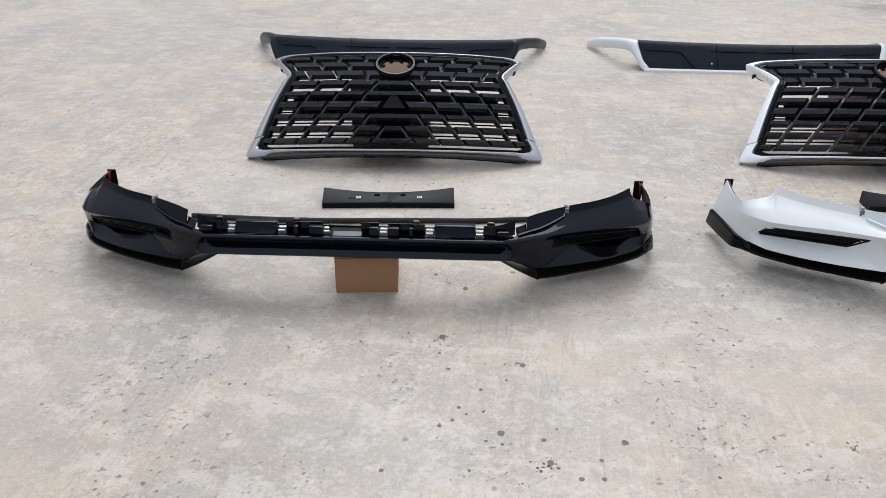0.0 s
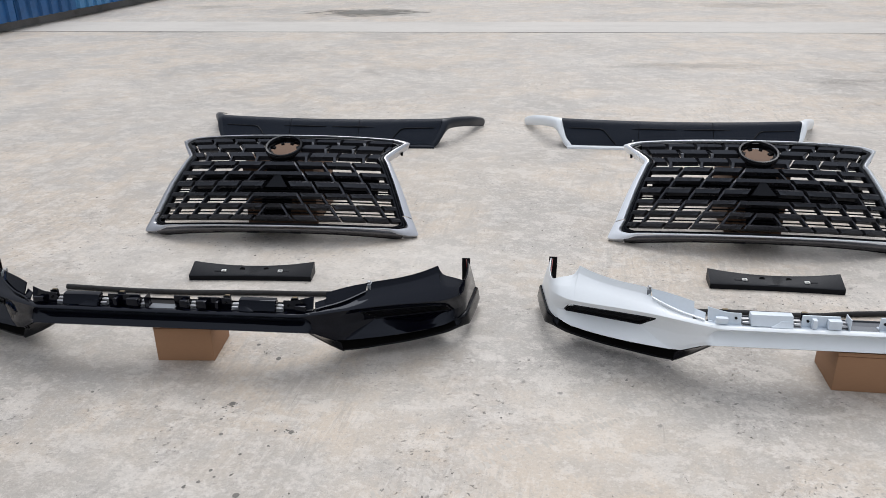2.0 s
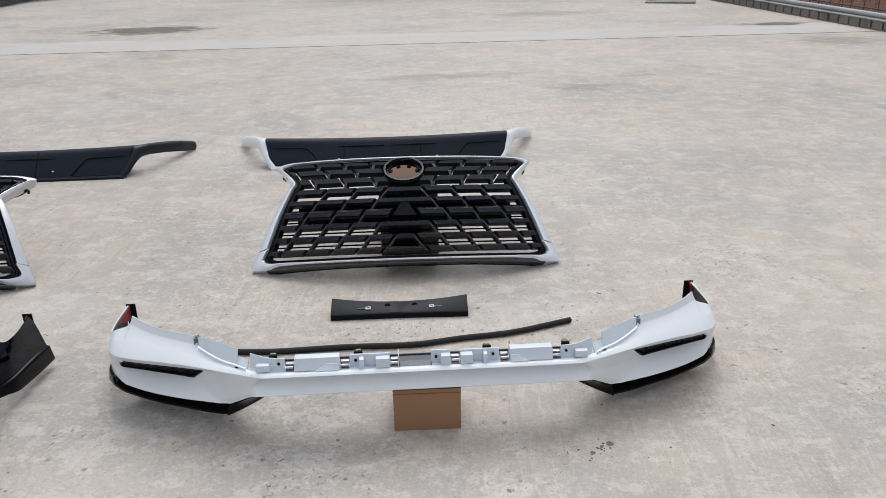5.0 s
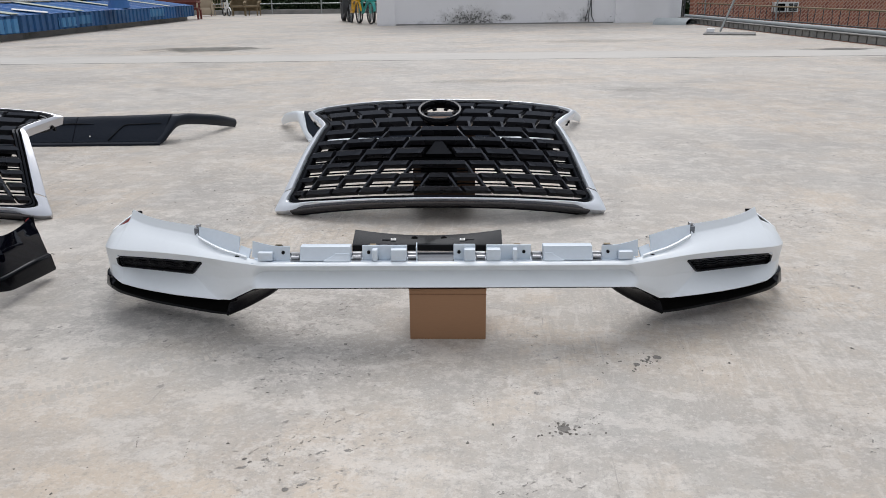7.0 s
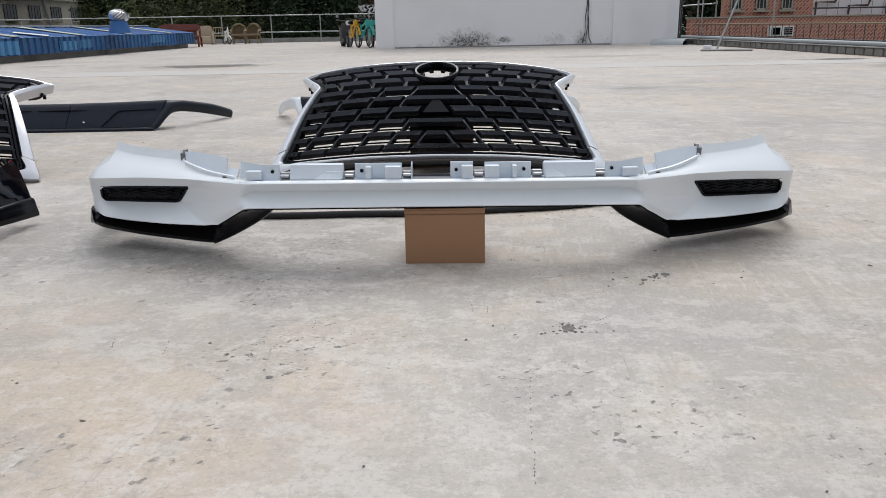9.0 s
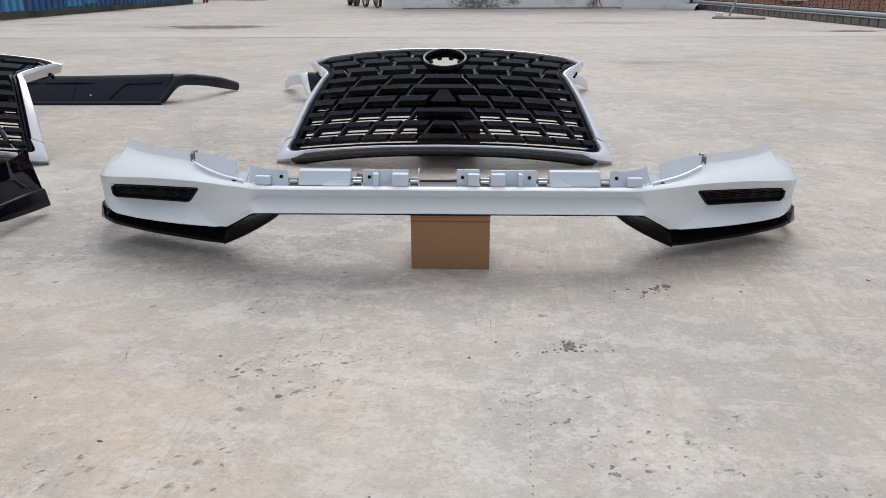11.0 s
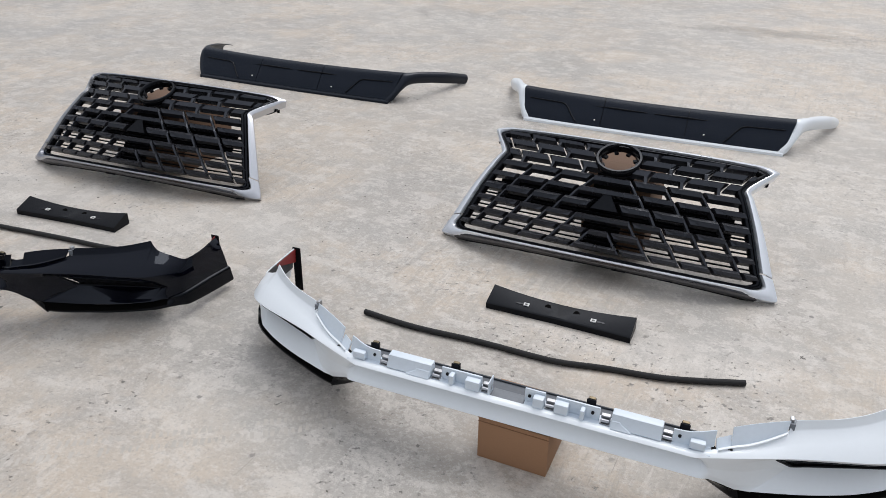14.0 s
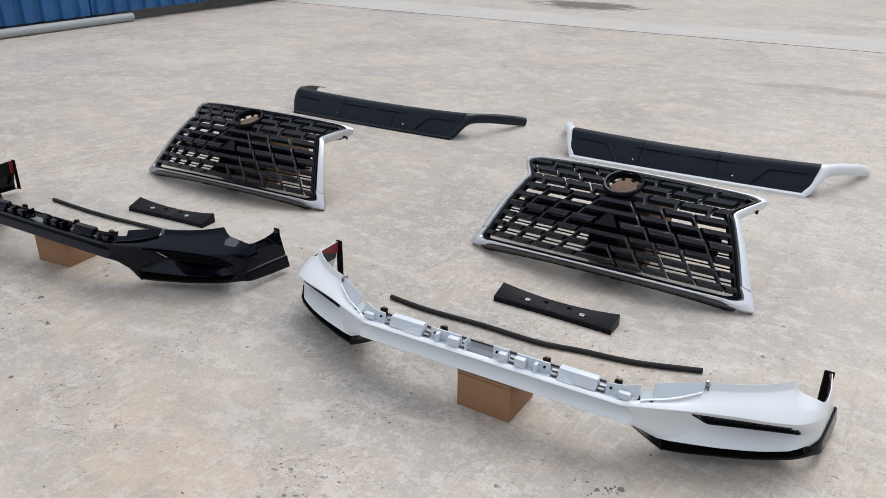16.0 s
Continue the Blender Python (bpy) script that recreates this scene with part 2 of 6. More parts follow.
DAMP = stain_of("damp_concrete", (0.125, 0.120, 0.105), 0.95)
SMOOTH_CONCRETE = surface("smooth_screed", (0.50, 0.478, 0.445), 0.55, vary=0.10, scale=1.2, fine=24, bump=0.5, bump_scale=30, stain=(0.36, 0.345, 0.32), stain_amount=0.6, stain_scale=2.2, stretch=(0.35, 1, 1))
WHITE_PAINT = surface("pearl_white_paint", (0.80, 0.845, 0.88), 0.34, coat=0.30, vary=0.015, bump=0.02, bump_scale=500)
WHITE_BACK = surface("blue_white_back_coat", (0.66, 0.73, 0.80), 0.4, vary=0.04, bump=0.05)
BLACK_PAINT = surface("gloss_black_paint", (0.002, 0.0022, 0.005), 0.035, spec=0.26, rough_vary=0.02, vary=0.2, tint=(0.78, 0.86, 1.0))
BLACK_GLOSS = surface("piano_black_plastic", (0.004, 0.004, 0.005), 0.12, spec=0.18, coat=0.0, vary=0.2, piece=0.25, tint=(0.78, 0.86, 1.0))
BLACK_SATIN = surface("satin_black_plastic", (0.005, 0.005, 0.006), 0.38, spec=0.15, vary=0.15, bump=0.12, bump_scale=900, tint=(0.78, 0.86, 1.0))
BLACK_RAW = surface("unpainted_black_plastic", (0.006, 0.006, 0.007), 0.5, spec=0.15, vary=0.2, bump=0.2, bump_scale=700)
SLATE = surface("slate_grained_plastic", (0.006, 0.009, 0.016), 0.48, spec=0.2, vary=0.12, bump=0.5, bump_scale=1200, tint=(0.78, 0.86, 1.0))
DARK_GREY_PAINT = surface("dark_grey_primer", (0.008, 0.010, 0.015), 0.34, spec=0.28, vary=0.1, bump=0.05, tint=(0.78, 0.86, 1.0))
INTAKE = surface("matt_black_intake", (0.003, 0.003, 0.003), 0.9, spec=0.05, vary=0.2)
# grey for the middle gap and corner notch, their shade put into the colour
GAP_GREY = surface("gap_grey", (0.15, 0.165, 0.185), 0.5, vary=0.15)
BRASS = surface("brassy_clip", (0.22, 0.18, 0.12), 0.4, metal=1.0, vary=0.2)
LEDGE_GREY = surface("blue_grey_ledge", (0.085, 0.095, 0.112), 0.5, vary=0.15)
GREY_PRIMER = surface("grey_raw_shell", (0.055, 0.06, 0.07), 0.55, vary=0.2)
CHROME = surface("satin_chrome", (0.86, 0.89, 0.93), 0.28, metal=0.7, vary=0.02, rough_vary=0.03)
GREY_CHROME = surface("grey_chrome", (0.57, 0.58, 0.61), 0.30, metal=1.0, vary=0.03, rough_vary=0.04)
BAR_GLOSS = surface("gloss_black_bar", (0.020, 0.020, 0.023), 0.28, spec=0.5, vary=0.2, piece=0.25, tint=(0.78, 0.86, 1.0))
DARK_CHROME = surface("smoked_chrome", (0.13, 0.13, 0.14), 0.22, metal=1.0, vary=0.05)
RUBBER = surface("foam_rubber", (0.016, 0.016, 0.017), 0.8, vary=0.25, bump=0.5, bump_scale=500)
CARD = surface("brown_cardboard", (0.325, 0.178, 0.096), 0.75, vary=0.05, scale=3, fine=60, bump=0.1, bump_scale=200, stretch=(1, 1, 6))
# darker copy of the cardboard: dim light behind the grille put into its colour
CARD_SHADED = surface("shaded_cardboard", (0.125, 0.07, 0.041), 0.8, vary=0.08, scale=3, fine=60, bump=0.1, bump_scale=200)
CARD_DARK = surface("cardboard_edge", (0.20, 0.10, 0.052), 0.85, vary=0.1)
STEEL_CLIP = surface("zinc_clip", (0.42, 0.43, 0.45), 0.38, metal=1.0, vary=0.1)
RED_TAPE = surface("red_adhesive_tape", (0.24, 0.014, 0.016), 0.45, vary=0.1)
WHITE_CLIP = surface("white_nylon", (0.78, 0.78, 0.76), 0.4, vary=0.03)
WHITEWASH = surface("whitewashed_plaster", (0.86, 0.86, 0.88), 0.85, vary=0.05, scale=1.2, fine=25, bump=0.4, bump_scale=40, stain=(0.5, 0.5, 0.5), stain_amount=0.35, stain_scale=0.6)


def mouldy_whitewash():
    """Whitewash with smeared grey mould, dark specks and a dirty splash line at its foot."""
    m = bpy.data.materials.new("mouldy_whitewash")
    m.use_nodes = True
    n, k = m.node_tree.nodes, m.node_tree.links
    b = n["Principled BSDF"]
    b.inputs["Roughness"].default_value = 0.88
    co = n.new("ShaderNodeTexCoord")

    def math_node(op, a, c, clamp=False):
        q = n.new("ShaderNodeMath")
        q.operation, q.use_clamp = op, clamp
        for i, v in enumerate((a, c)):
            if isinstance(v, (int, float)):
                q.inputs[i].default_value = v
            else:
                k.new(v, q.inputs[i])
        return q.outputs[0]

    def noise(scale, detail, rough):
        q = n.new("ShaderNodeTexNoise")
        q.inputs["Scale"].default_value, q.inputs["Detail"].default_value, q.inputs["Roughness"].default_value = scale, detail, rough
        k.new(co.outputs["Object"], q.inputs[0])
        return q.outputs[0]

    def ramp(v, lo, hi, top):
        q = n.new("ShaderNodeMapRange")
        q.inputs[1].default_value, q.inputs[2].default_value, q.inputs[4].default_value = lo, hi, top
        k.new(v, q.inputs[0])
        return q.outputs[0]

    def mix(f, a, colour):
        q = n.new("ShaderNodeMix")
        q.data_type = "RGBA"
        k.new(f, q.inputs[0])
        if isinstance(a, tuple):
            q.inputs[6].default_value = a
        else:
            k.new(a, q.inputs[6])
        q.inputs[7].default_value = (*colour, 1)
        return q.outputs[2]

    mask = None
    for cx, cz, rx, rz, w in ((3.35, 0.10, 1.05, 0.42, 1.0), (3.75, 0.22, 0.42, 0.22, 0.6), (4.25, 0.17, 0.35, 0.12, 0.9), (5.6, 0.15, 0.8, 0.38, 0.55), (6.25, 0.10, 0.30, 0.40, 0.8), (2.3, 0.05, 0.7, 0.2, 0.5), (7.0, 0.10, 0.5, 0.3, 0.45), (6.45, 0.9, 0.12, 0.9, 0.4)):
        sh, sz, ln = n.new("ShaderNodeVectorMath"), n.new("ShaderNodeVectorMath"), n.new("ShaderNodeVectorMath")
        sh.operation, sz.operation, ln.operation = "SUBTRACT", "MULTIPLY", "LENGTH"
        sh.inputs[1].default_value, sz.inputs[1].default_value = (cx, 0, cz), (1 / rx, 0, 1 / rz)
        k.new(co.outputs["Object"], sh.inputs[0]), k.new(sh.outputs[0], sz.inputs[0]), k.new(sz.outputs[0], ln.inputs[0])
        one = math_node("MULTIPLY", math_node("SUBTRACT", 1.25, ln.outputs["Value"], True), w)
        mask = one if mask is None else math_node("MAXIMUM", mask, one)
    smear = ramp(math_node("ADD", math_node("MULTIPLY", mask, 0.55), noise(5.0, 8, 0.7)), 0.72, 1.05, 0.62)
    speck = ramp(math_node("ADD", math_node("MULTIPLY", mask, 0.30), noise(17.0, 6, 0.72)), 0.74, 0.84, 0.85)
    cloud = ramp(noise(0.7, 6, 0.6), 0.5, 0.75, 0.22)
    foot = n.new("ShaderNodeSeparateXYZ")
    k.new(co.outputs["Object"], foot.inputs[0])
    splash = ramp(math_node("ADD", math_node("MULTIPLY", foot.outputs[2], -5.0), noise(3.0, 6, 0.65)), 0.25, 0.75, 0.45)
    c = mix(cloud, (0.86, 0.86, 0.88, 1), (0.62, 0.62, 0.61))
    c = mix(splash, c, (0.36, 0.35, 0.33))
    c = mix(smear, c, (0.27, 0.27, 0.26))
    c = mix(speck, c, (0.07, 0.07, 0.065))
    k.new(c, b.inputs["Base Color"])
    return m


MOULDY = mouldy_whitewash()
BLUE_STEEL = surface("blue_corrugated_steel", (0.017, 0.105, 0.32), 0.45, vary=0.16, scale=0.8, fine=12, stain=(0.06, 0.19, 0.38), stain_amount=0.5, stain_scale=0.5, piece=0.16)
BLUE_SIDE = surface("faded_blue_cladding", (0.010, 0.085, 0.24), 0.55, vary=0.2, scale=1.5, fine=12, stain=(0.04, 0.16, 0.34), stain_amount=0.6, stain_scale=0.8, piece=0.3)
BLUE_PATCH = surface("pale_blue_patch", (0.05, 0.20, 0.40), 0.5, vary=0.15, piece=0.2)
YELLOWED = surface("yellowed_rooflight", (0.40, 0.44, 0.36), 0.5, vary=0.15, scale=1.5)
SILVER = surface("bright_aluminium", (0.78, 0.80, 0.82), 0.35, metal=1.0, vary=0.08)
GALV = surface("galvanised_steel", (0.36, 0.38, 0.38), 0.45, metal=0.7, vary=0.12)
GREY_PIPE = surface("grey_plastic_pipe", (0.36, 0.39, 0.40), 0.5, vary=0.1)
PARAPET = surface("grey_parapet_concrete", (0.27, 0.265, 0.255), 0.9, vary=0.2, scale=2, stain=(0.09, 0.09, 0.085), stain_amount=0.8, stain_scale=1.5, bump=0.4, bump_scale=40)
RUST = surface("rusted_iron", (0.10, 0.06, 0.045), 0.8, vary=0.3)
FENCE_IRON = surface("dark_fence_iron", (0.06, 0.062, 0.065), 0.6, vary=0.2)
GLASS = surface("dark_window_glass", (0.03, 0.04, 0.045), 0.08, vary=0.1)
OLD_CONCRETE = surface("aged_facade_concrete", (0.40, 0.375, 0.31), 0.9, vary=0.15, scale=0.5, fine=8, stain=(0.16, 0.15, 0.12), stain_amount=0.8, stain_scale=0.35)
LEAF = surface("dark_foliage", (0.018, 0.032, 0.015), 0.7, spec=0.08, vary=0.35, scale=0.6, fine=3)
LEAF_LIGHT = surface("olive_foliage", (0.072, 0.088, 0.040), 0.7, spec=0.08, vary=0.35, scale=0.6, fine=3)
BARK = surface("bark", (0.09, 0.07, 0.05), 0.9, vary=0.2)
WICKER = surface("tan_wicker", (0.20, 0.15, 0.085), 0.7, vary=0.2, fine=120, bump=0.5, bump_scale=90)
RED_WOOD = surface("red_brown_lacquer", (0.16, 0.04, 0.030), 0.4, vary=0.2)
CREAM_CLOTH = surface("beige_upholstery", (0.42, 0.35, 0.26), 0.9, vary=0.12)
YELLOW_PAINT = surface("yellow_enamel", (0.70, 0.38, 0.02), 0.35, vary=0.1)
TEAL_PAINT = surface("teal_enamel", (0.03, 0.36, 0.32), 0.35, vary=0.1)
SPOT = surface("oily_spot", (0.16, 0.15, 0.137), 0.7, vary=0.35, scale=40, fine=240)
PEBBLE = surface("dark_grit", (0.15, 0.14, 0.125), 0.9, vary=0.3)
TRACK = surface("tyre_mark", (0.47, 0.436, 0.392), 0.7, vary=0.18, scale=4, fine=30)
WORN = stain_of("worn_wet_concrete", (0.28, 0.262, 0.238), 0.22)
STREET = surface("street_ground", (0.12, 0.12, 0.11), 0.9, vary=0.2, scale=0.2)


# ---- mesh helpers ----
def part(name, bm, material, parent=None, label="", smooth=False, category="", kind=""):
    """Links a bmesh as one mesh object, under a thing or a part."""
    me = bpy.data.meshes.new(name)
    bmesh.ops.recalc_face_normals(bm, faces=bm.faces)
    bm.to_mesh(me)
    bm.free()
    for mt in material if isinstance(material, (list, tuple)) else [material]:
        me.materials.append(mt)
    if smooth:
        me.polygons.foreach_set("use_smooth", [True] * len(me.polygons))
        me.set_sharp_from_angle(angle=radians(smooth if smooth is not True else 40))
    ob = new(name, me)
    if parent:
        ob.parent = parent
    return tagged(ob, label, category, "", kind)


def thing(name, label, category, m=None, group="", kind=""):
    ob = new(name)
    ob.empty_display_size = 0.05
    if m is not None:
        ob.matrix_basis = m
    return tagged(ob, label, category, group, kind)


def box(bm, x0, x1, y0, y1, z0, z1, bevel=0.0, m=None):
    vs = [bm.verts.new((x, y, z)) for x in (x0, x1) for y in (y0, y1) for z in (z0, z1)]
    fs = [bm.faces.new([vs[i] for i in q]) for q in ((0, 1, 3, 2), (4, 6, 7, 5), (0, 4, 5, 1), (2, 3, 7, 6), (0, 2, 6, 4), (1, 5, 7, 3))]
    if bevel:
        es = list({e for f in fs for e in f.edges})
        r = bmesh.ops.bevel(bm, geom=es, offset=bevel, segments=2, affect="EDGES", profile=0.6)
        vs = list({v for f in r["faces"] for v in f.verts} | {v for v in vs if v.is_valid})
    if m is not None:
        bmesh.ops.transform(bm, matrix=m, verts=[v for v in vs if v.is_valid])
    return bm


def boxed(*a, **k):
    return box(bmesh.new(), *a, **k)


def rod(bm, a, b, r, seg=8, r2=None):
    """A closed round bar from a to b."""
    a, b = Vector(a), Vector(b)
    d = b - a
    m = Matrix.Translation((a + b) / 2) @ d.to_track_quat("Z", "Y").to_matrix().to_4x4()
    bmesh.ops.create_cone(bm, cap_ends=True, segments=seg, radius1=r, radius2=r if r2 is None else r2, depth=d.length, matrix=m)
    return bm


def tube(bm, pts, r, seg=10):
    """A round bar along a list of points, with closed ends."""
    pts = [Vector(p) for p in pts]
    rings = []
    for i, p in enumerate(pts):
        d = (pts[min(i + 1, len(pts) - 1)] - pts[max(i - 1, 0)]).normalized()
        side = d.cross(Vector((0, 0, 1)))
        side = side.normalized() if side.length > 1e-4 else Vector((1, 0, 0))
        up = side.cross(d)
        rad = r[i] if isinstance(r, (list, tuple)) else r
        rings.append([bm.verts.new(p + rad * (math.cos(a) * side + math.sin(a) * up)) for a in (2 * math.pi * j / seg for j in range(seg))])
    for a, b in zip(rings, rings[1:]):
        for j in range(seg):
            bm.faces.new((a[j], a[(j + 1) % seg], b[(j + 1) % seg], b[j]))
    bm.faces.new(rings[0][::-1]), bm.faces.new(rings[-1])
    return bm


def slope(a, b, c):
    """Tangent at b between its neighbours, held short where one of them is near."""
    m = (c - a) / 2
    top = 1.1 * min((b - a).length or 9, (c - b).length or 9)
    return m * (top / m.length) if m.length > top else m


def hermite(p, q, r, w, u):
    m, n = slope(p, q, r), slope(q, r, w)
    return (2 * u ** 3 - 3 * u * u + 1) * q + (u ** 3 - 2 * u * u + u) * m + (3 * u * u - 2 * u ** 3) * r + (u ** 3 - u * u) * n


def spline(rows, steps):
    """Catmull-Rom through rows of points (each row a list of vectors), with that many steps between two rows."""
    out = []
    for i in range(len(rows) - 1):
        a, b, c, d = rows[max(i - 1, 0)], rows[i], rows[i + 1], rows[min(i + 2, len(rows) - 1)]
        for s in range(steps):
            u = s / steps
            out.append([hermite(p, q, r, w, u) for p, q, r, w in zip(a, b, c, d)])
    out.append(list(rows[-1]))
    return out


def loft(bm, rows, along=4, across=1, flip=False):
    """A smooth sheet through rows of points; returns its grid of vertices."""
    g = spline([[Vector(p) for p in r] for r in rows], along)
    if across > 1:
        g = [list(c) for c in zip(*spline([list(c) for c in zip(*g)], across))]
    vs = [[bm.verts.new(p) for p in r] for r in g]
    for a, b in zip(vs, vs[1:]):
        for j in range(len(a) - 1):
            q = (a[j], a[j + 1], b[j + 1], b[j])
            bm.faces.new(q[::-1] if flip else q)
    return vs


def thicken(bm, t):
    """Gives an open sheet a thickness of t metres, away from its normals."""
    bmesh.ops.recalc_face_normals(bm, faces=bm.faces)
    bmesh.ops.solidify(bm, geom=list(bm.faces), thickness=t)
    return bm


def mirror_rows(rows):
    """Rows given for x >= 0 from the middle outwards, continued to the other side."""
    left = [[(-p[0], p[1], p[2]) for p in r] for r in rows[:0:-1]]
    return left + [list(r) for r in rows]


def flip_x(rows):
    return [[(-p[0], p[1], p[2]) for p in r] for r in rows]


# ---- the roof ----
def slab(bm, corners, z0, z1):
    """A prism over four plan corners."""
    lo, hi = [bm.verts.new((x, y, z0)) for x, y in corners], [bm.verts.new((x, y, z1)) for x, y in corners]
    bm.faces.new(lo[::-1]), bm.faces.new(hi)
    for i in range(4):
        bm.faces.new((lo[i], lo[(i + 1) % 4], hi[(i + 1) % 4], hi[i]))
    return bm


def joint_y(x, off=0.0):
    return 10.18 - .042 * x + off


def strip_of_floor(name, a, b, mat, label):
    c = [(-14, a(-14)), (8.62, a(8.62)), (8.62, b(8.62)), (-14, b(-14))]
    return part(name, slab(bmesh.new(), c, -.3, 0), mat, None, label, category="floor", kind="structure")


floor = strip_of_floor("floor", lambda x: -9.0, lambda x: joint_y(x), CONCRETE, "weathered grey concrete roof floor with stains and pits")
strip_of_floor("floor_band", lambda x: joint_y(x, .030), lambda x: joint_y(x, 1.12), SMOOTH_CONCRETE, "smooth pale screed band beside the floor joint")
strip_of_floor("floor_far", lambda x: joint_y(x, 1.122), lambda x: 32.5, CONCRETE, "weathered grey concrete roof floor beyond the joint")
part("floor_joint", slab(bmesh.new(), [(-14, joint_y(-14)), (8.62, joint_y(8.62)), (8.62, joint_y(8.62, .030)), (-14, joint_y(-14, .030))], -.3, -.0006), INTAKE, None, "dark narrow expansion joint in the concrete", category="joint", kind="structure")
part("ground", boxed(-600, 600, -600, 900, -9.2, -9.0), STREET, None, "street level far below the roof", category="ground", kind="structure")
# low wall added out of view behind the camera; cuts off the lowest sky
part("unseen_wall", boxed(-14, 8.62, -8.9, -8.7, 0, 1.1), OLD_CONCRETE, None, "low unseen concrete wall added behind the camera", category="wall", kind="structure")


# ---- front lip spoiler ----
# Half of the shell, from the middle outwards; each row runs from the upper edge over the shoulder crease,
# into the slot's recess and out again over the chin to the lower front edge.
LIP = [
    [(0, -.030, .2020), (0, -.036, .2035), (0, -.042, .2035), (0, -.053, .198), (0, -.034, .187), (0, -.014, .172), (0, -.043, .148), (0, -.050, .142)],
    [(.25, -.030, .2020), (.25, -.036, .2035), (.25, -.042, .2035), (.25, -.053, .198), (.25, -.034, .187), (.25, -.014, .172), (.25, -.043, .148), (.25, -.050, .142)],
    [(.43, -.030, .2020), (.43, -.036, .2035), (.43, -.042, .2035), (.432, -.052, .198), (.438, -.033, .187), (.444, -.013, .172), (.450, -.042, .148), (.453, -.049, .141)],
    [(.476, -.010, .2035), (.473, -.017, .203), (.467, -.027, .202), (.458, -.041, .197), (.466, -.035, .181), (.474, -.028, .162), (.481, -.028, .140), (.480, -.026, .126)],
    [(.552, .031, .2100), (.550, .023, .2075), (.545, .008, .2045), (.535, -.012, .198), (.539, -.003, .176), (.543, .006, .145), (.541, .002, .106), (.538, .004, .090)],
    [(.592, .056, .2170), (.590, .049, .2130), (.584, .031, .207), (.570, .001, .199), (.575, .019, .178), (.597, .047, .138), (.566, .015, .103), (.553, .008, .0885)],
    [(.630, .092, .2300), (.630, .081, .2230), (.622, .055, .211), (.606, .016, .199), (.611, .044, .176), (.653, .092, .127), (.597, .034, .0985), (.571, .0125, .087)],
    [(.632, .094, .2310), (.632, .083, .2240), (.624, .056, .211), (.609, .017, .199), (.614, .045, .176), (.658, .094, .126), (.606, .036, .0975), (.577, .0150, .0865)],
    [(.641, .108, .2520), (.644, .099, .2310), (.650, .072, .2145), (.655, .038, .197), (.660, .064, .173), (.690, .112, .123), (.684, .064, .092), (.674, .050, .083)],
    [(.731, .148, .2540), (.732, .139, .2340), (.735, .110, .2170), (.738, .070, .194), (.740, .096, .168), (.755, .143, .118), (.750, .094, .090), (.748, .080, .0825)],
    [(.797, .190, .2570), (.799, .180, .2360), (.805, .148, .2170), (.812, .100, .188), (.812, .125, .163), (.825, .176, .113), (.815, .128, .088), (.814, .114, .081)],
    [(.847, .233, .2620), (.851, .222, .2400), (.860, .186, .2150), (.866, .130, .182), (.862, .150, .157), (.884, .203, .109), (.872, .166, .086), (.872, .153, .079)],
    [(.8505, .2345, .2540), (.855, .2225, .2340), (.8635, .188, .2132), (.869, .132, .1815), (.866, .152, .1568), (.887, .2035, .1092), (.875, .168, .086), (.875, .1555, .0789)],
    [(.866, .240, .2270), (.874, .222, .2165), (.885, .194, .2035), (.892, .152, .178), (.892, .166, .156), (.905, .206, .112), (.897, .190, .088), (.897, .181, .078)],
    [(.905, .258, .2070), (.910, .246, .2000), (.917, .226, .1895), (.920, .194, .172), (.922, .201, .150), (.922, .214, .116), (.918, .211, .092), (.917, .207, .077)],
    [(.935, .286, .1880), (.937, .283, .1800), (.939, .277, .170), (.941, .264, .158), (.943, .259, .142), (.943, .256, .118), (.942, .253, .096), (.941, .250, .080)],
    [(.942, .360, .1860), (.944, .360, .1760), (.946, .361, .164), (.949, .362, .148), (.951, .363, .132), (.953, .364, .114), (.955, .365, .096), (.956, .366, .078)],
    [(.936, .450, .1920), (.939, .451, .1800), (.943, .452, .166), (.948, .453, .148), (.952, .454, .130), (.956, .455, .111), (.960, .456, .092), (.964, .456, .073)],
]
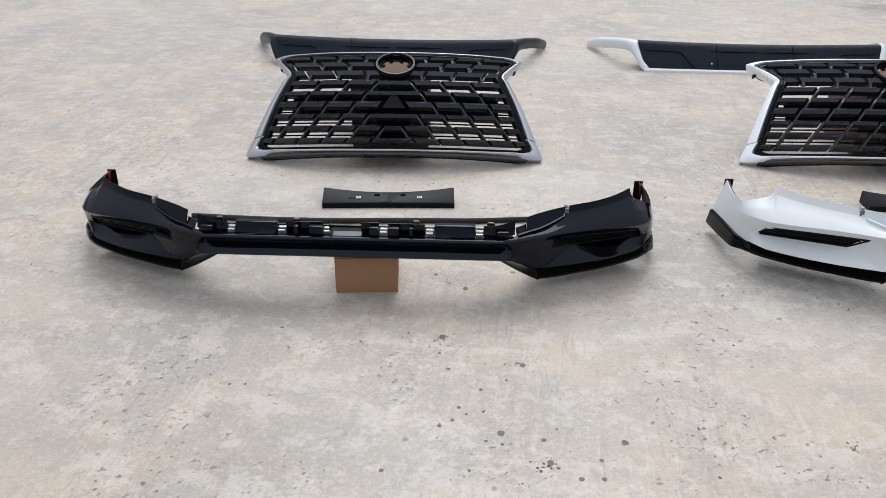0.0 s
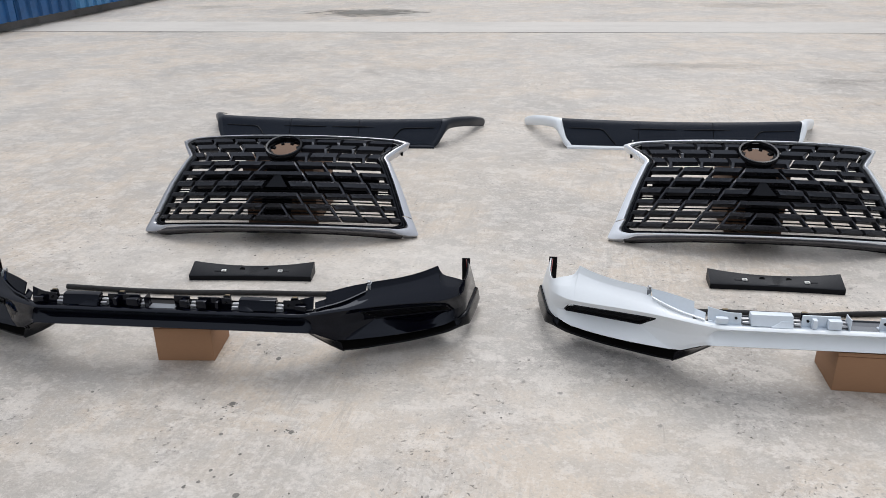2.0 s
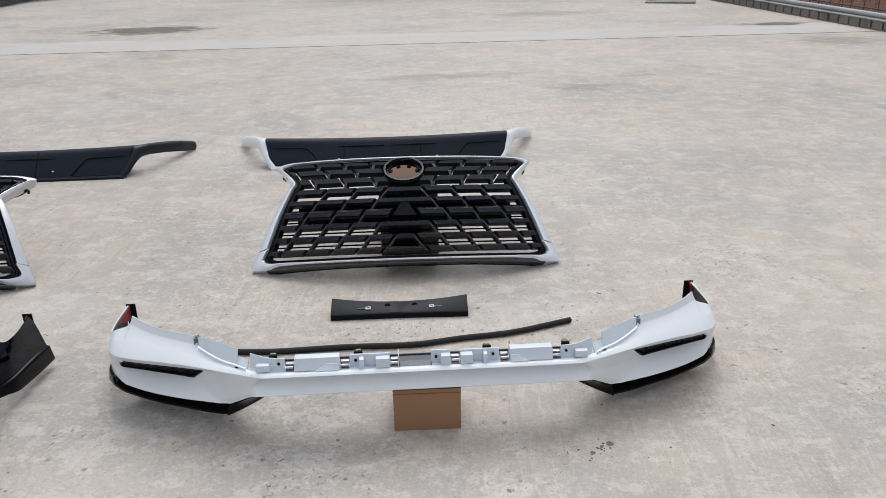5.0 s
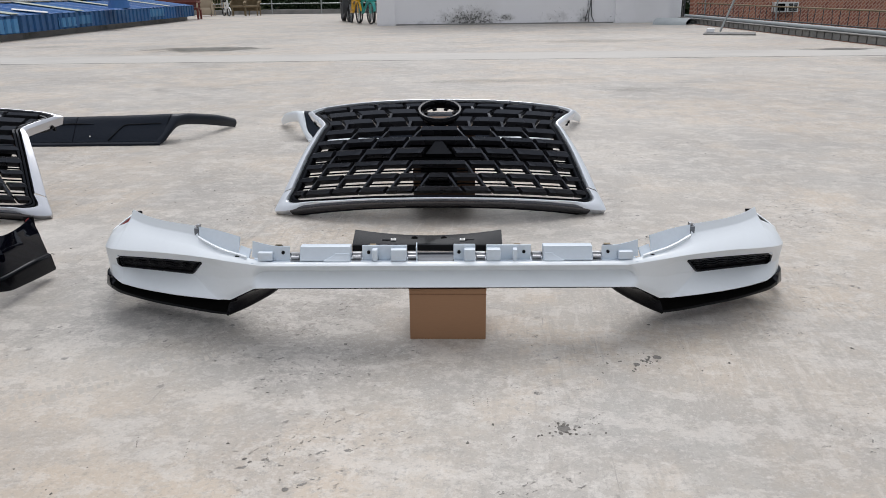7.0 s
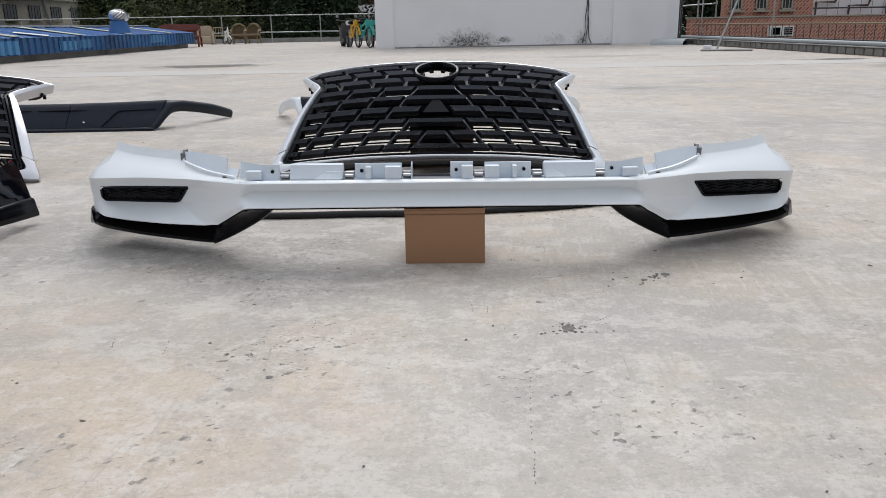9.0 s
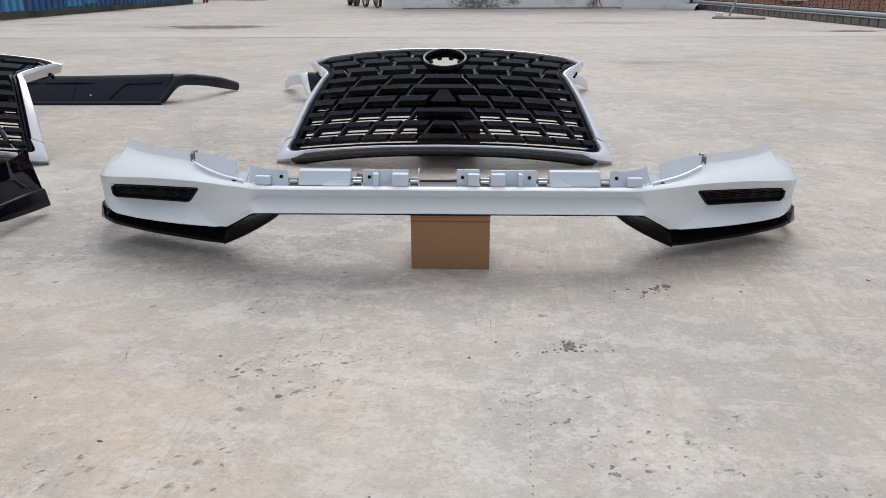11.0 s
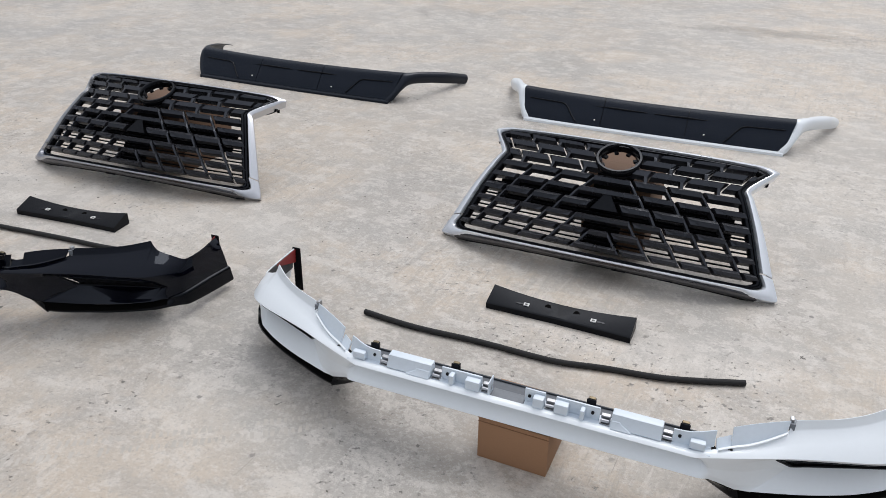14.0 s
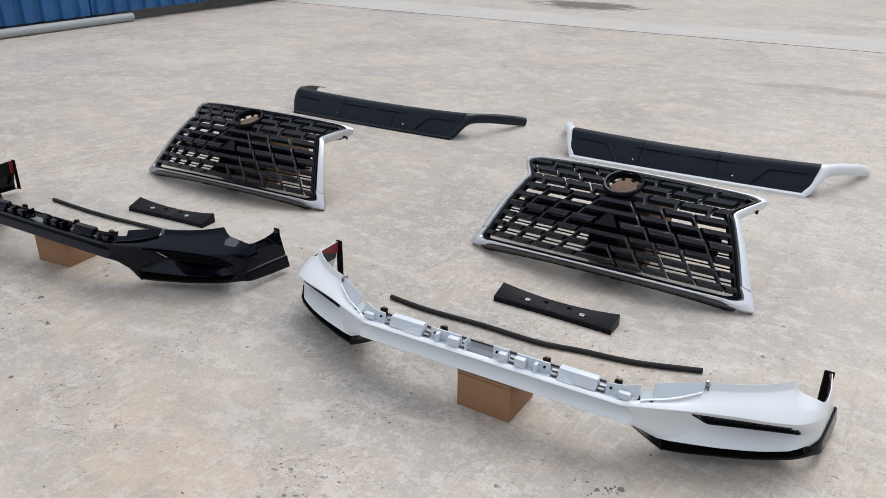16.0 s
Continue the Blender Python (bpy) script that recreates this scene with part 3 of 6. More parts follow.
# The black skirt below it: upper edge, recess, top of the rim, rim, foot.
SKIRT = [
    [(.455, -.030, .1385), (.436, -.006, .1372), (.408, .022, .1360), (.395, .034, .1345), (.405, .060, .138)],
    [(.481, -.018, .1240), (.468, .002, .1160), (.450, .024, .1040), (.440, .034, .0970), (.450, .065, .105)],
    [(.511, -.006, .1050), (.509, .010, .0900), (.507, .024, .0700), (.505, .031, .0610), (.512, .070, .070)],
    [(.540, .008, .0880), (.548, .026, .0730), (.556, .022, .0470), (.558, .028, .0380), (.560, .070, .045)],
    [(.580, .020, .0845), (.588, .046, .0745), (.590, .030, .0480), (.592, .035, .0390), (.600, .075, .045)],
    [(.624, .035, .0825), (.632, .064, .0735), (.632, .044, .0490), (.633, .048, .0400), (.630, .090, .046)],
    [(.674, .055, .0810), (.680, .086, .0725), (.681, .063, .0500), (.682, .067, .0410), (.670, .105, .046)],
    [(.748, .085, .0805), (.750, .113, .0720), (.754, .091, .0515), (.755, .095, .0425), (.740, .130, .046)],
    [(.814, .119, .0790), (.812, .146, .0710), (.821, .123, .0535), (.822, .127, .0445), (.800, .160, .047)],
    [(.872, .158, .0770), (.868, .182, .0700), (.882, .160, .0560), (.884, .163, .0460), (.860, .195, .049)],
    [(.905, .188, .0770), (.905, .200, .0710), (.914, .188, .0600), (.916, .191, .0480), (.890, .210, .050)],
    [(.922, .208, .0800), (.928, .212, .0770), (.933, .214, .0620), (.935, .217, .0450), (.910, .230, .050)],
    [(.941, .250, .0850), (.949, .250, .0810), (.953, .250, .0620), (.955, .252, .0380), (.930, .255, .040)],
    [(.956, .366, .0840), (.963, .366, .0790), (.967, .366, .0560), (.970, .367, .0300), (.945, .367, .030)],
    [(.964, .456, .0790), (.971, .457, .0740), (.975, .458, .0500), (.977, .460, .0240), (.955, .460, .024)],
]
# Upright tabs behind the beam: ends, and whether it is a long block (b), a plate with two blocks (p) or an outer plate (e).
TABS = [(-.4735, -.378, "e"), (-.352, -.229, "b"), (-.202, -.0925, "p"), (.0206, .0736, "h"), (.100, .209, "p"), (.238, .358, "b"), (.382, .475, "e")]
CLIPS = [-.365, -.2155, -.0795, .087, .2235, .370]
PINS = [-.415, -.18, .18, .405]


def fillet(row, r=.0022):
    """Rounds the corners of a polyline of points: each inner corner becomes three points."""
    row = [Vector(q) for q in row]
    out = [row[0]]
    for a, b, c in zip(row, row[1:], row[2:]):
        u, w = a - b, c - b
        p1, p2 = b + u * min(r / max(u.length, 1e-6), .45), b + w * min(r / max(w.length, 1e-6), .45)
        out += [p1, (p1 + p2 + 2 * b) / 4, p2]
    return out + [row[-1]]


def slot_mesh(parent, side, paint):
    """The honeycomb insert in the slot at one corner of the lip."""
    g = spline([[Vector(r[4]), Vector(r[5])] for r in LIP[6:14]], 6)[4:42]
    bm = bmesh.new()
    flat = [[bm.verts.new((side * p.x, p.y + .016, p.z + dz)) for p, dz in zip(r, (.012, -.010))] for r in g]
    for a, b in zip(flat, flat[1:]):
        bm.faces.new((a[0], a[1], b[1], b[0]))
    ob = part("slot_mesh", thicken(bm, 0.003), BLACK_RAW, parent, "black honeycomb insert")
    for v in (0.06, 0.24, 0.42, 0.60, 0.78, 0.95):
        bm = bmesh.new()
        pts = []
        for i, (a, b) in enumerate(g):
            p = a.lerp(b, v + (0.045 if (i // 2) % 2 else -0.045))
            pts.append((side * p.x, p.y + .011, p.z))
        tube(bm, pts, 0.0026, 5)
        part("slat", bm, BLACK_SATIN, ob)
    # rounded corners of the opening and the black bead that lines it
    edge = spline([[Vector(r[4]), Vector(r[5])] for r in LIP[6:14]], 6)

    def at(i, v, out=0.0):
        p = edge[i][0].lerp(edge[i][1], v)
        return (side * p.x, p.y - out, p.z)
    for tri in (((36, .02), (39, .02), (39, .20)), ((36, .98), (39, .98), (39, .80)), ((6, .98), (8, .98), (6, .86))):
        bm = bmesh.new()
        bm.faces.new([bm.verts.new(at(*q)) for q in tri])
        part("slot_corner", thicken(bm, .003), paint, parent)
    loop = [(i, .04) for i in range(7, 37, 3)] + [(38, .11), (39, .22), (39, .50), (39, .78), (38, .89)] + [(i, .96) for i in range(36, 8, -3)] + [(7, .93), (6, .84), (6, .3), (6, .08), (7, .04)]
    part("slot_bead", tube(bmesh.new(), [at(i, v, -.001) for i, v in loop], .0030, 6), BLACK_SATIN, parent, "black bead round the slot", smooth=50)


def lip_tab(x0, x1, kind):
    """One upright tab behind the beam."""
    bm = bmesh.new()
    w = x1 - x0
    if kind == "b":
        # long block with a slanting front and a lower step on one side
        box(bm, x0, x1, -.034, .006, .2030, .2365, .004)
        for v in bm.verts:
            if v.co.z > .225 and v.co.y < -.01:
                v.co.y += .014
        up = x0 + w * .42 if x0 > 0 else x0 + w * .47
        wedge = bmesh.new()
        box(wedge, *((x0 + .002, up) if x0 > 0 else (up, x1 - .002)), -.039, -.015, .2030, .2215, .003)
        for v in wedge.verts:
            if v.co.z > .212:
                v.co.y += .010
                if abs(v.co.x - up) < .006:
                    v.co.x += -.026 if x0 > 0 else .026
        spare = bpy.data.meshes.new("wedge")
        wedge.to_mesh(spare)
        bm.from_mesh(spare)
        bpy.data.meshes.remove(spare)
    elif kind == "p":
        box(bm, x0, x1, -.014, -.009, .2005, .2375, .0015)
        for a, b in (((0, .32), (.58, .69)) if x0 > 0 else ((.23, .36), (.64, 1.0))):
            box(bm, x0 + a * w + .0005, x0 + b * w - .0005, -.036, -.0145, .2035, .2325, .0035)
    elif kind == "h":
        box(bm, x0, x1, -.014, -.009, .2005, .2395, .0015)
        box(bm, x0 + .48 * w, x1 - .0005, -.036, -.0145, .2035, .2325, .0035)
    else:
        sd = 1 if x0 > 0 else -1
        lo, hi = (x0, x1) if sd > 0 else (x1, x0)
        rows = [[(lo, -.018, .2005), (lo, -.014, .2355)], [(lo + sd * w * .45, -.016, .2010), (lo + sd * w * .45, -.010, .2365)], [(hi, -.004, .2050), (hi, .012, .2420)]]
        loft(bm, rows, 3)
        thicken(bm, .004)
        box(bm, *sorted((lo + sd * w * .42, lo + sd * w * .80)), -.030, -.013, .2030, .2245, .004)
    return bm


def front_lip(paint, inner, skirt_mat, name_label, m, tape="wide"):
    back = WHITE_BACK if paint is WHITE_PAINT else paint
    lip = thing("front_lip_spoiler", name_label, "body part", m, "front lip spoilers")
    bm = bmesh.new()
    STEP, n_half = 6, len(LIP) - 1
    g = loft(bm, [fillet(r, .0028) for r in mirror_rows(LIP)], STEP)
    where = {v: (i, j) for i, r in enumerate(g) for j, v in enumerate(r)}
    gone = []
    for f in bm.faces:
        i = sum(where[v][0] for v in f.verts) / 4 / STEP - n_half
        j = sum(where[v][1] for v in f.verts) / 4
        if 7.0 < abs(i) < 12.5 and 11.0 < j < 14.0:
            gone.append(f)
    bmesh.ops.delete(bm, geom=gone, context="FACES")
    part("shell", thicken(bm, 0.003), paint, lip, smooth=30)
    # raw inside face of the two wings; added underside panels deepen the shadow below
    for sd in (-1, 1):
        inside = [[(p[0] - .0052, p[1], p[2] - .0012) for p in r[:6]] for r in LIP[14:]]
        bm = bmesh.new()
        loft(bm, inside if sd > 0 else flip_x(inside), 4)
        part("inner_face", thicken(bm, 0.001), inner, lip, "unpainted dark inside", smooth=60)
        under = [[(.44, -.026, .139), (.45, .085, .160)], [(.50, -.002, .106), (.49, .10, .118)], [(.56, .035, .050), (.54, .14, .075)], [(.65, .085, .048), (.62, .19, .07)], [(.78, .140, .048), (.74, .25, .07)], [(.89, .205, .050), (.84, .30, .07)]]
        bm = bmesh.new()
        loft(bm, under if sd > 0 else flip_x(under), 4)
        part("shade_panel", thicken(bm, .002), BLACK_RAW, lip, "black panel added to deepen the shadow below", smooth=60)
    part("shade_panel", boxed(-.44, .44, -.040, .040, .1345, .1405, .001), BLACK_RAW, lip, "black panel added to deepen the shadow below")
    # shelf behind the beam that carries the tabs, open at the gap in the middle
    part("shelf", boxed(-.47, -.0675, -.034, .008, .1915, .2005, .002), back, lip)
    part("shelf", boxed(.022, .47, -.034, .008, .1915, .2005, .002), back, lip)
    # grey panel added in the open gap, toned like the shaded floor behind
    part("gap_fill", boxed(-.0665, .021, -.030, .0082, .1905, .1985, .002), GAP_GREY, lip, "grey panel filling the open gap in the middle")
    part("gap_rim", boxed(-.0705, -.0680, -.034, .006, .2010, .2385, .0008), back, lip)
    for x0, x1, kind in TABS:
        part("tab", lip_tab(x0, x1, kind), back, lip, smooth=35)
    for x in (-.394, -.186, .034, .192, .397):
        part("screw_hole", rod(bmesh.new(), (x, -.0185, .2205), (x, -.0135, .2210), .0040, 10), BLACK_RAW, lip)
    for x in CLIPS:
        bm = bmesh.new()
        box(bm, x - .0115, x + .0115, -.012, .0, .2010, .2180, .002)
        box(bm, x - .0115, x + .0115, -.026, -.0125, .2010, .2035, .0008)
        rod(bm, (x - .010, -.020, .2095), (x + .010, -.020, .2095), .0042, 10)
        part("clip", bm, STEEL_CLIP, lip, "small zinc spring clip")
    for x in PINS:
        bm = bmesh.new()
        box(bm, x - .010, x + .010, .030, .0405, .150, .222, .002)
        box(bm, x - .012, x + .012, .026, .0295, .200, .224, .002)
        part("bracket", bm, BLACK_SATIN, lip, "black plastic bracket")
        part("spring_clip", boxed(x - .008, x + .008, .0310, .0395, .2225, .225, .001), BRASS, lip, "brassy spring clip")
    part("ledge", boxed(-.46, .46, .0085, .0405, .188, .1955, .001), LEDGE_GREY if paint is WHITE_PAINT else BLACK_RAW, lip, "dark grey ledge behind the tabs")
    part("rail", boxed(-.46, .46, .041, .045, .142, .200, .001), inner, lip)
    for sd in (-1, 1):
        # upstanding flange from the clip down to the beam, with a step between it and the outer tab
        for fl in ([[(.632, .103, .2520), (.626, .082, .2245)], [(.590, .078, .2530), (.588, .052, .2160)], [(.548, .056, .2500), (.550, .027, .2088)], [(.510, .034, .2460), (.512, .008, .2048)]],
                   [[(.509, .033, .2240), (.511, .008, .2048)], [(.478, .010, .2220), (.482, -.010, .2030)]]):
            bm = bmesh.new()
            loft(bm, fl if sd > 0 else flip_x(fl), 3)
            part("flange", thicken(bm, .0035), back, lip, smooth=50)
        # low folded rim in front of the flange
        rim_rows = [[(x, y - .004, z - .003), (x + .001, y - .006, z + .006), (x, y - .001, z + .0075)] for x, y, z in ((.628, .084, .2260), (.588, .052, .2170), (.550, .027, .2098), (.512, .008, .2055), (.484, -.010, .2035))]
        bm = bmesh.new()
        loft(bm, rim_rows if sd > 0 else flip_x(rim_rows), 3)
        part("flange_rim", thicken(bm, .0015), paint, lip, smooth=50)
        # notch and clip where the flange meets the wing's upper edge
        bm = bmesh.new()
        # solid grey block fills the notch, its shade put into the colour
        box(bm, sd * .6365 - .006, sd * .6365 + .006, .096, .1035, .228, .2485, .0015)
        part("notch_fill", bm, GAP_GREY, lip, "grey block for the shaded notch beside the corner clip")
        bm = bmesh.new()
        box(bm, sd * .634 - .0045, sd * .634 + .0045, .104, .118, .236, .2560, .0015)
        rod(bm, (sd * .640, .112, .246), (sd * .640, .108, .251), .0045, 8)
        part("corner_clip", bm, STEEL_CLIP, lip, "zinc corner clip")
        part("seam_mark", boxed(*sorted((sd * .505, sd * .516)), -.001, .003, .2052, .2070, 0), BLACK_RAW, lip)
        bm = bmesh.new()
        for rows in (SKIRT[:4], SKIRT[10:]):
            loft(bm, rows if sd > 0 else flip_x(rows), 6, 3)
        rim = [r[2:] for r in SKIRT[3:11]]
        loft(bm, rim if sd > 0 else flip_x(rim), 6, 3)
        part("skirt", thicken(bm, .003), skirt_mat, lip, "gloss black lower skirt", smooth=50)
        bm = bmesh.new()
        deep = [r[:3] for r in SKIRT[3:11]]
        loft(bm, deep if sd > 0 else flip_x(deep), 6, 3)
        part("intake", thicken(bm, .002), INTAKE, lip, "matt black intake", smooth=50)
        slot_mesh(lip, sd, paint)
        # wing end: inner return and strip of tape
        bm = bmesh.new()
        box(bm, *sorted((sd * .912, sd * .942)), .451, .4545, .03, .196, .001)
        part("end_flange", bm, BLACK_RAW, lip, "black return at the wing end")
        if tape:
            tp = [[(.930, .428, .190), (.936, .428, .130)], [(.929, .449, .193), (.941, .449, .120)]] if sd > 0 or tape == "thin" else [[(.936, .345, .184), (.938, .345, .177)], [(.934, .395, .186), (.936, .393, .158)], [(.929, .447, .192), (.931, .446, .142)]]
            bm = bmesh.new()
            loft(bm, tp if sd > 0 else flip_x(tp), 2)
            part("tape", thicken(bm, .0015), RED_TAPE, lip, "red adhesive tape")
    return lip


front_lip(BLACK_PAINT, BLACK_RAW, BLACK_GLOSS, "gloss black front lip spoiler with slotted corners on a cardboard box", pose(-.252, 2.055, 0, 0, 0, -1.97), "thin")
front_lip(WHITE_PAINT, GREY_PRIMER, BLACK_GLOSS, "pearl white front lip spoiler with black skirts on a cardboard box", pose(1.916, 2.0, 0, 0, .4, -2.15))


# ---- radiator grille ----
def g_mid(s):
    """Height and depth of the grille's middle line, s from 0 at the lower edge to 1 at the upper."""
    pts = [(-.120, .064), (-.080, .122), (-.022, .196), (.052, .272), (.128, .328), (.198, .364), (.262, .390)]
    u = min(max(s, -0.08), 1.08) * 6
    i = min(max(int(math.floor(u)), 0), 5)
    f = u - i
    return pts[i][0] * (1 - f) + pts[i + 1][0] * f, pts[i][1] * (1 - f) + pts[i + 1][1] * f


def g_at(x, s):
    y, z = g_mid(s)
    k = (abs(x) / .56) ** 2.2
    back = .088 + .068 * s
    return Vector((x, y + k * back, z - k * (.47 - .13 * s) * back))


def g_pt(x, s, n=0.0):
    """A point of the grille's curved face, n metres above it."""
    p = g_at(x, s)
    if n:
        du, dv = g_at(x + .01, s) - g_at(x - .01, s), g_at(x, s + .02) - g_at(x, s - .02)
        p = p + du.cross(dv).normalized() * n
    return p


def half_width(s, pad=0.0):
    """Half the width of the opening at s."""
    keys = [(-.05, .600), (.06, .584), (.20, .556), (.45, .500), (.66, .452), (.72, .448), (.80, .480), (.90, .515), (.97, .480), (1.0, .42)]
    for (a, wa), (b, wb) in zip(keys, keys[1:]):
        if s <= b:
            return wa + (wb - wa) * (s - a) / (b - a) - pad
    return .40 - pad


OUTER = [(0, .028), (.25, .024), (.45, .012), (.575, -.002), (.640, .0), (.636, .06), (.612, .18), (.557, .42), (.496, .65), (.482, .70), (.500, .755), (.538, .86), (.566, .945), (.562, .968), (.530, 1.0), (.49, 1.022), (.35, 1.042), (.18, 1.052), (0, 1.055)]
INNER = [(0, .078), (.25, .076), (.45, .070), (.552, .070), (.582, .095), (.582, .13), (.567, .20), (.516, .45), (.469, .655), (.459, .70), (.470, .755), (.502, .83), (.533, .908), (.532, .932), (.512, .958), (.478, .978), (.33, 1.000), (.17, 1.011), (0, 1.014)]


def ring_band(bm, a, b, profile, side):
    """A band between two outlines of the grille; profile: (share from a to b, height) points."""
    rows = []
    for (xa, sa), (xb, sb) in zip(a, b):
        rows.append([g_pt(side * (xa + (xb - xa) * t), sa + (sb - sa) * t, h) for t, h in profile])
    loft(bm, rows, 3)


def grille(chrome, frame_lower, label, m):
    g = thing("radiator_grille", label, "grille", m, "radiator grilles")
    for sd in (-1, 1):
        # upper and side band of the frame, then the lower corner piece, parted by a seam
        bm = bmesh.new()
        ring_band(bm, OUTER[6:], INNER[6:], [(0, -.030), (0, .003), (.05, .0075), (.35, .0120), (.72, .0150), (.86, .0145), (.97, .004), (1, -.012)], sd)
        part("frame_upper", thicken(bm, .002), chrome, g, "bright chrome surround", smooth=24)
        bm = bmesh.new()
        def part_way(o, i, t):
            return (o[0] + (i[0] - o[0]) * t, o[1] + (i[1] - o[1]) * t)
        o6 = [part_way(OUTER[2], INNER[2], .54), part_way((.52, .004), (.51, .070), .30)] + list(OUTER[3:6]) + [(.614, .172)]
        i6 = [INNER[2], (.51, .070)] + list(INNER[3:6]) + [(.5635, .192)]
        ring_band(bm, o6, i6, [(0, -.022), (0, .003), (.05, .0075), (.35, .0120), (.72, .0150), (.86, .0145), (.97, .004), (1, -.012)], sd)
        part("frame_corner", thicken(bm, .002), chrome, g, "bright chrome lower corner", smooth=24)
        bm = bmesh.new()
        ring_band(bm, [part_way(o, i, .54) for o, i in zip(OUTER[:3], INNER[:3])], INNER[:3], [(0, -.012), (0, .010), (.15, .0135), (.40, .0150), (.70, .0145), (.92, .011), (1, -.012)], sd)
        part("frame_lower", thicken(bm, .002), chrome, g, "bright chrome lower edge", smooth=45)
        bm = bmesh.new()
        ring_band(bm, OUTER[:4], INNER[:4], [(-.1, -.028), (-.1, .002), (.06, .007), (.30, .0095), (.48, .0110), (.535, .0060)], sd)
        part("frame_sill", thicken(bm, .002), frame_lower, g, "dark smoked sill", smooth=45)
        # horn bracket behind the upper corner
        bm = bmesh.new()
        box(bm, -.018, .018, -.030, .006, -.014, .0, .003, Matrix.Translation(g_pt(sd * .530, .93, -.030)))
        box(bm, -.005, .005, -.006, .004, -.026, -.012, .001, Matrix.Translation(g_pt(sd * .540, .93, -.030)))
        loft(bm, [[g_pt(sd * x, v, -.006), g_pt(sd * (x - .012), v - .012, -d)] for x, v, d in ((.562, .945, .030), (.545, .90, .050), (.522, .83, .046), (.500, .765, .022))], 2)
        part("fixing_lug", bm, BLACK_SATIN, g)
        # black inner bead round the opening
        bead_in = [(max(0, x - .026), s + (.026 if s < .15 else -.024 if s > .92 else 0)) for x, s in INNER]
        bm = bmesh.new()
        ring_band(bm, INNER, bead_in, [(0, -.012), (0, .002), (.15, .0075), (.40, .0080), (.48, .0030), (.56, .0080), (.85, .0080), (1, .002), (1, -.016)], sd)
        part("inner_bead", thicken(bm, .0015), BLACK_GLOSS, g, "gloss black bead", smooth=40)
        # lower black carrier with fixing lugs, below the sill
        bm = bmesh.new()
        ring_band(bm, [(x, s - .012) for x, s in OUTER[:4]], OUTER[:4], [(0, -.036), (.5, -.03), (1, -.018)], sd)
        part("carrier", thicken(bm, .003), BLACK_SATIN, g, smooth=45)
        for i in range(3):
            x = sd * (.10 + .17 * i)
            bm = bmesh.new()
            p = g_pt(x, .005, -.036)
            box(bm, -.026, .026, -.002, .006, .003, .014, .002, Matrix.Translation(p))
            part("carrier_lug", bm, BLACK_SATIN, g)
    # mesh: nine rows of chunky bars; the breaks between them run up towards the middle as slanting struts
    hub = (0.0, .86)

    SPAN, CREST = .49, .55

    def bar(a, b, s0, s1, lean, drop, sd, slant=True):
        """A bar between the breaks a and b: lit slope above a dark front lip, with a leg that runs down and outwards to the row below."""
        bm = bmesh.new()
        s0 += (.24 if s1 < .67 else .06) * (s1 - s0)
        h, w = s1 - s0, .017
        k = .42 if s1 < .67 else -.30
        lean = k * h
        foot = b + lean + (k if k > 0 else .10) * drop
        low = lean if slant else 0
        xs = [(a + (b - a) * i / 3, a + low + (b + lean - w - a - low) * i / 3) for i in range(4)]
        grid = [[bm.verts.new((x1 + (x0 - x1) * f, (s1 + (s0 - s1) * f) * SPAN, 0)) for f in (0, 1 - CREST, 1)] for x1, x0 in xs]
        faces = [bm.faces.new((p[j], p[j + 1], q[j + 1], q[j])) for p, q in zip(grid, grid[1:]) for j in (0, 1)]
        edge = bm.verts.new((b + lean, s0 * SPAN, 0))
        faces.append(bm.faces.new((grid[-1][0], grid[-1][1], grid[-1][2], edge)))
        if drop:
            l0, l1 = bm.verts.new((foot - w, (s0 - drop) * SPAN, 0)), bm.verts.new((foot, (s0 - drop) * SPAN, 0))
            faces.append(bm.faces.new((grid[-1][2], l0, l1, edge)))
        bmesh.ops.recalc_face_normals(bm, faces=bm.faces)
        r = bmesh.ops.extrude_face_region(bm, geom=faces)
        top = [f for f in r["geom"] if isinstance(f, bmesh.types.BMFace)]
        lip = {v for f in top for v in f.verts}
        bmesh.ops.inset_region(bm, faces=top, thickness=.0032, use_even_offset=True)
        crown = {v for f in top for v in f.verts}
        for v in bm.verts:
            u = (v.co.y / SPAN - s0) / h
            if v in crown or v in lip:
                n = .0135 * (1 - max(u - CREST, 0) / (1 - CREST)) - .0085 * max(CREST - max(u, 0), 0) / CREST + .05 * min(u, 0) * h
                n -= 0 if v in crown else .0045
            else:
                n = -.017
            v.co = g_pt(sd * v.co.x, v.co.y / SPAN, n)
        part("bar", bm, BAR_GLOSS, g)

    # lower and upper edge, first break and pitch of each row
    ROWS_OF_BARS = [(.118, .190, .079, .106), (.222, .286, .038, .108), (.318, .376, .103, .111), (.393, .468, .042, .119), (.485, .553, .112, .124), (.577, .653, .068, .126), (.688, .772, .022, .129), (.802, .890, .108, .124), (.918, .978, .158, .118)]
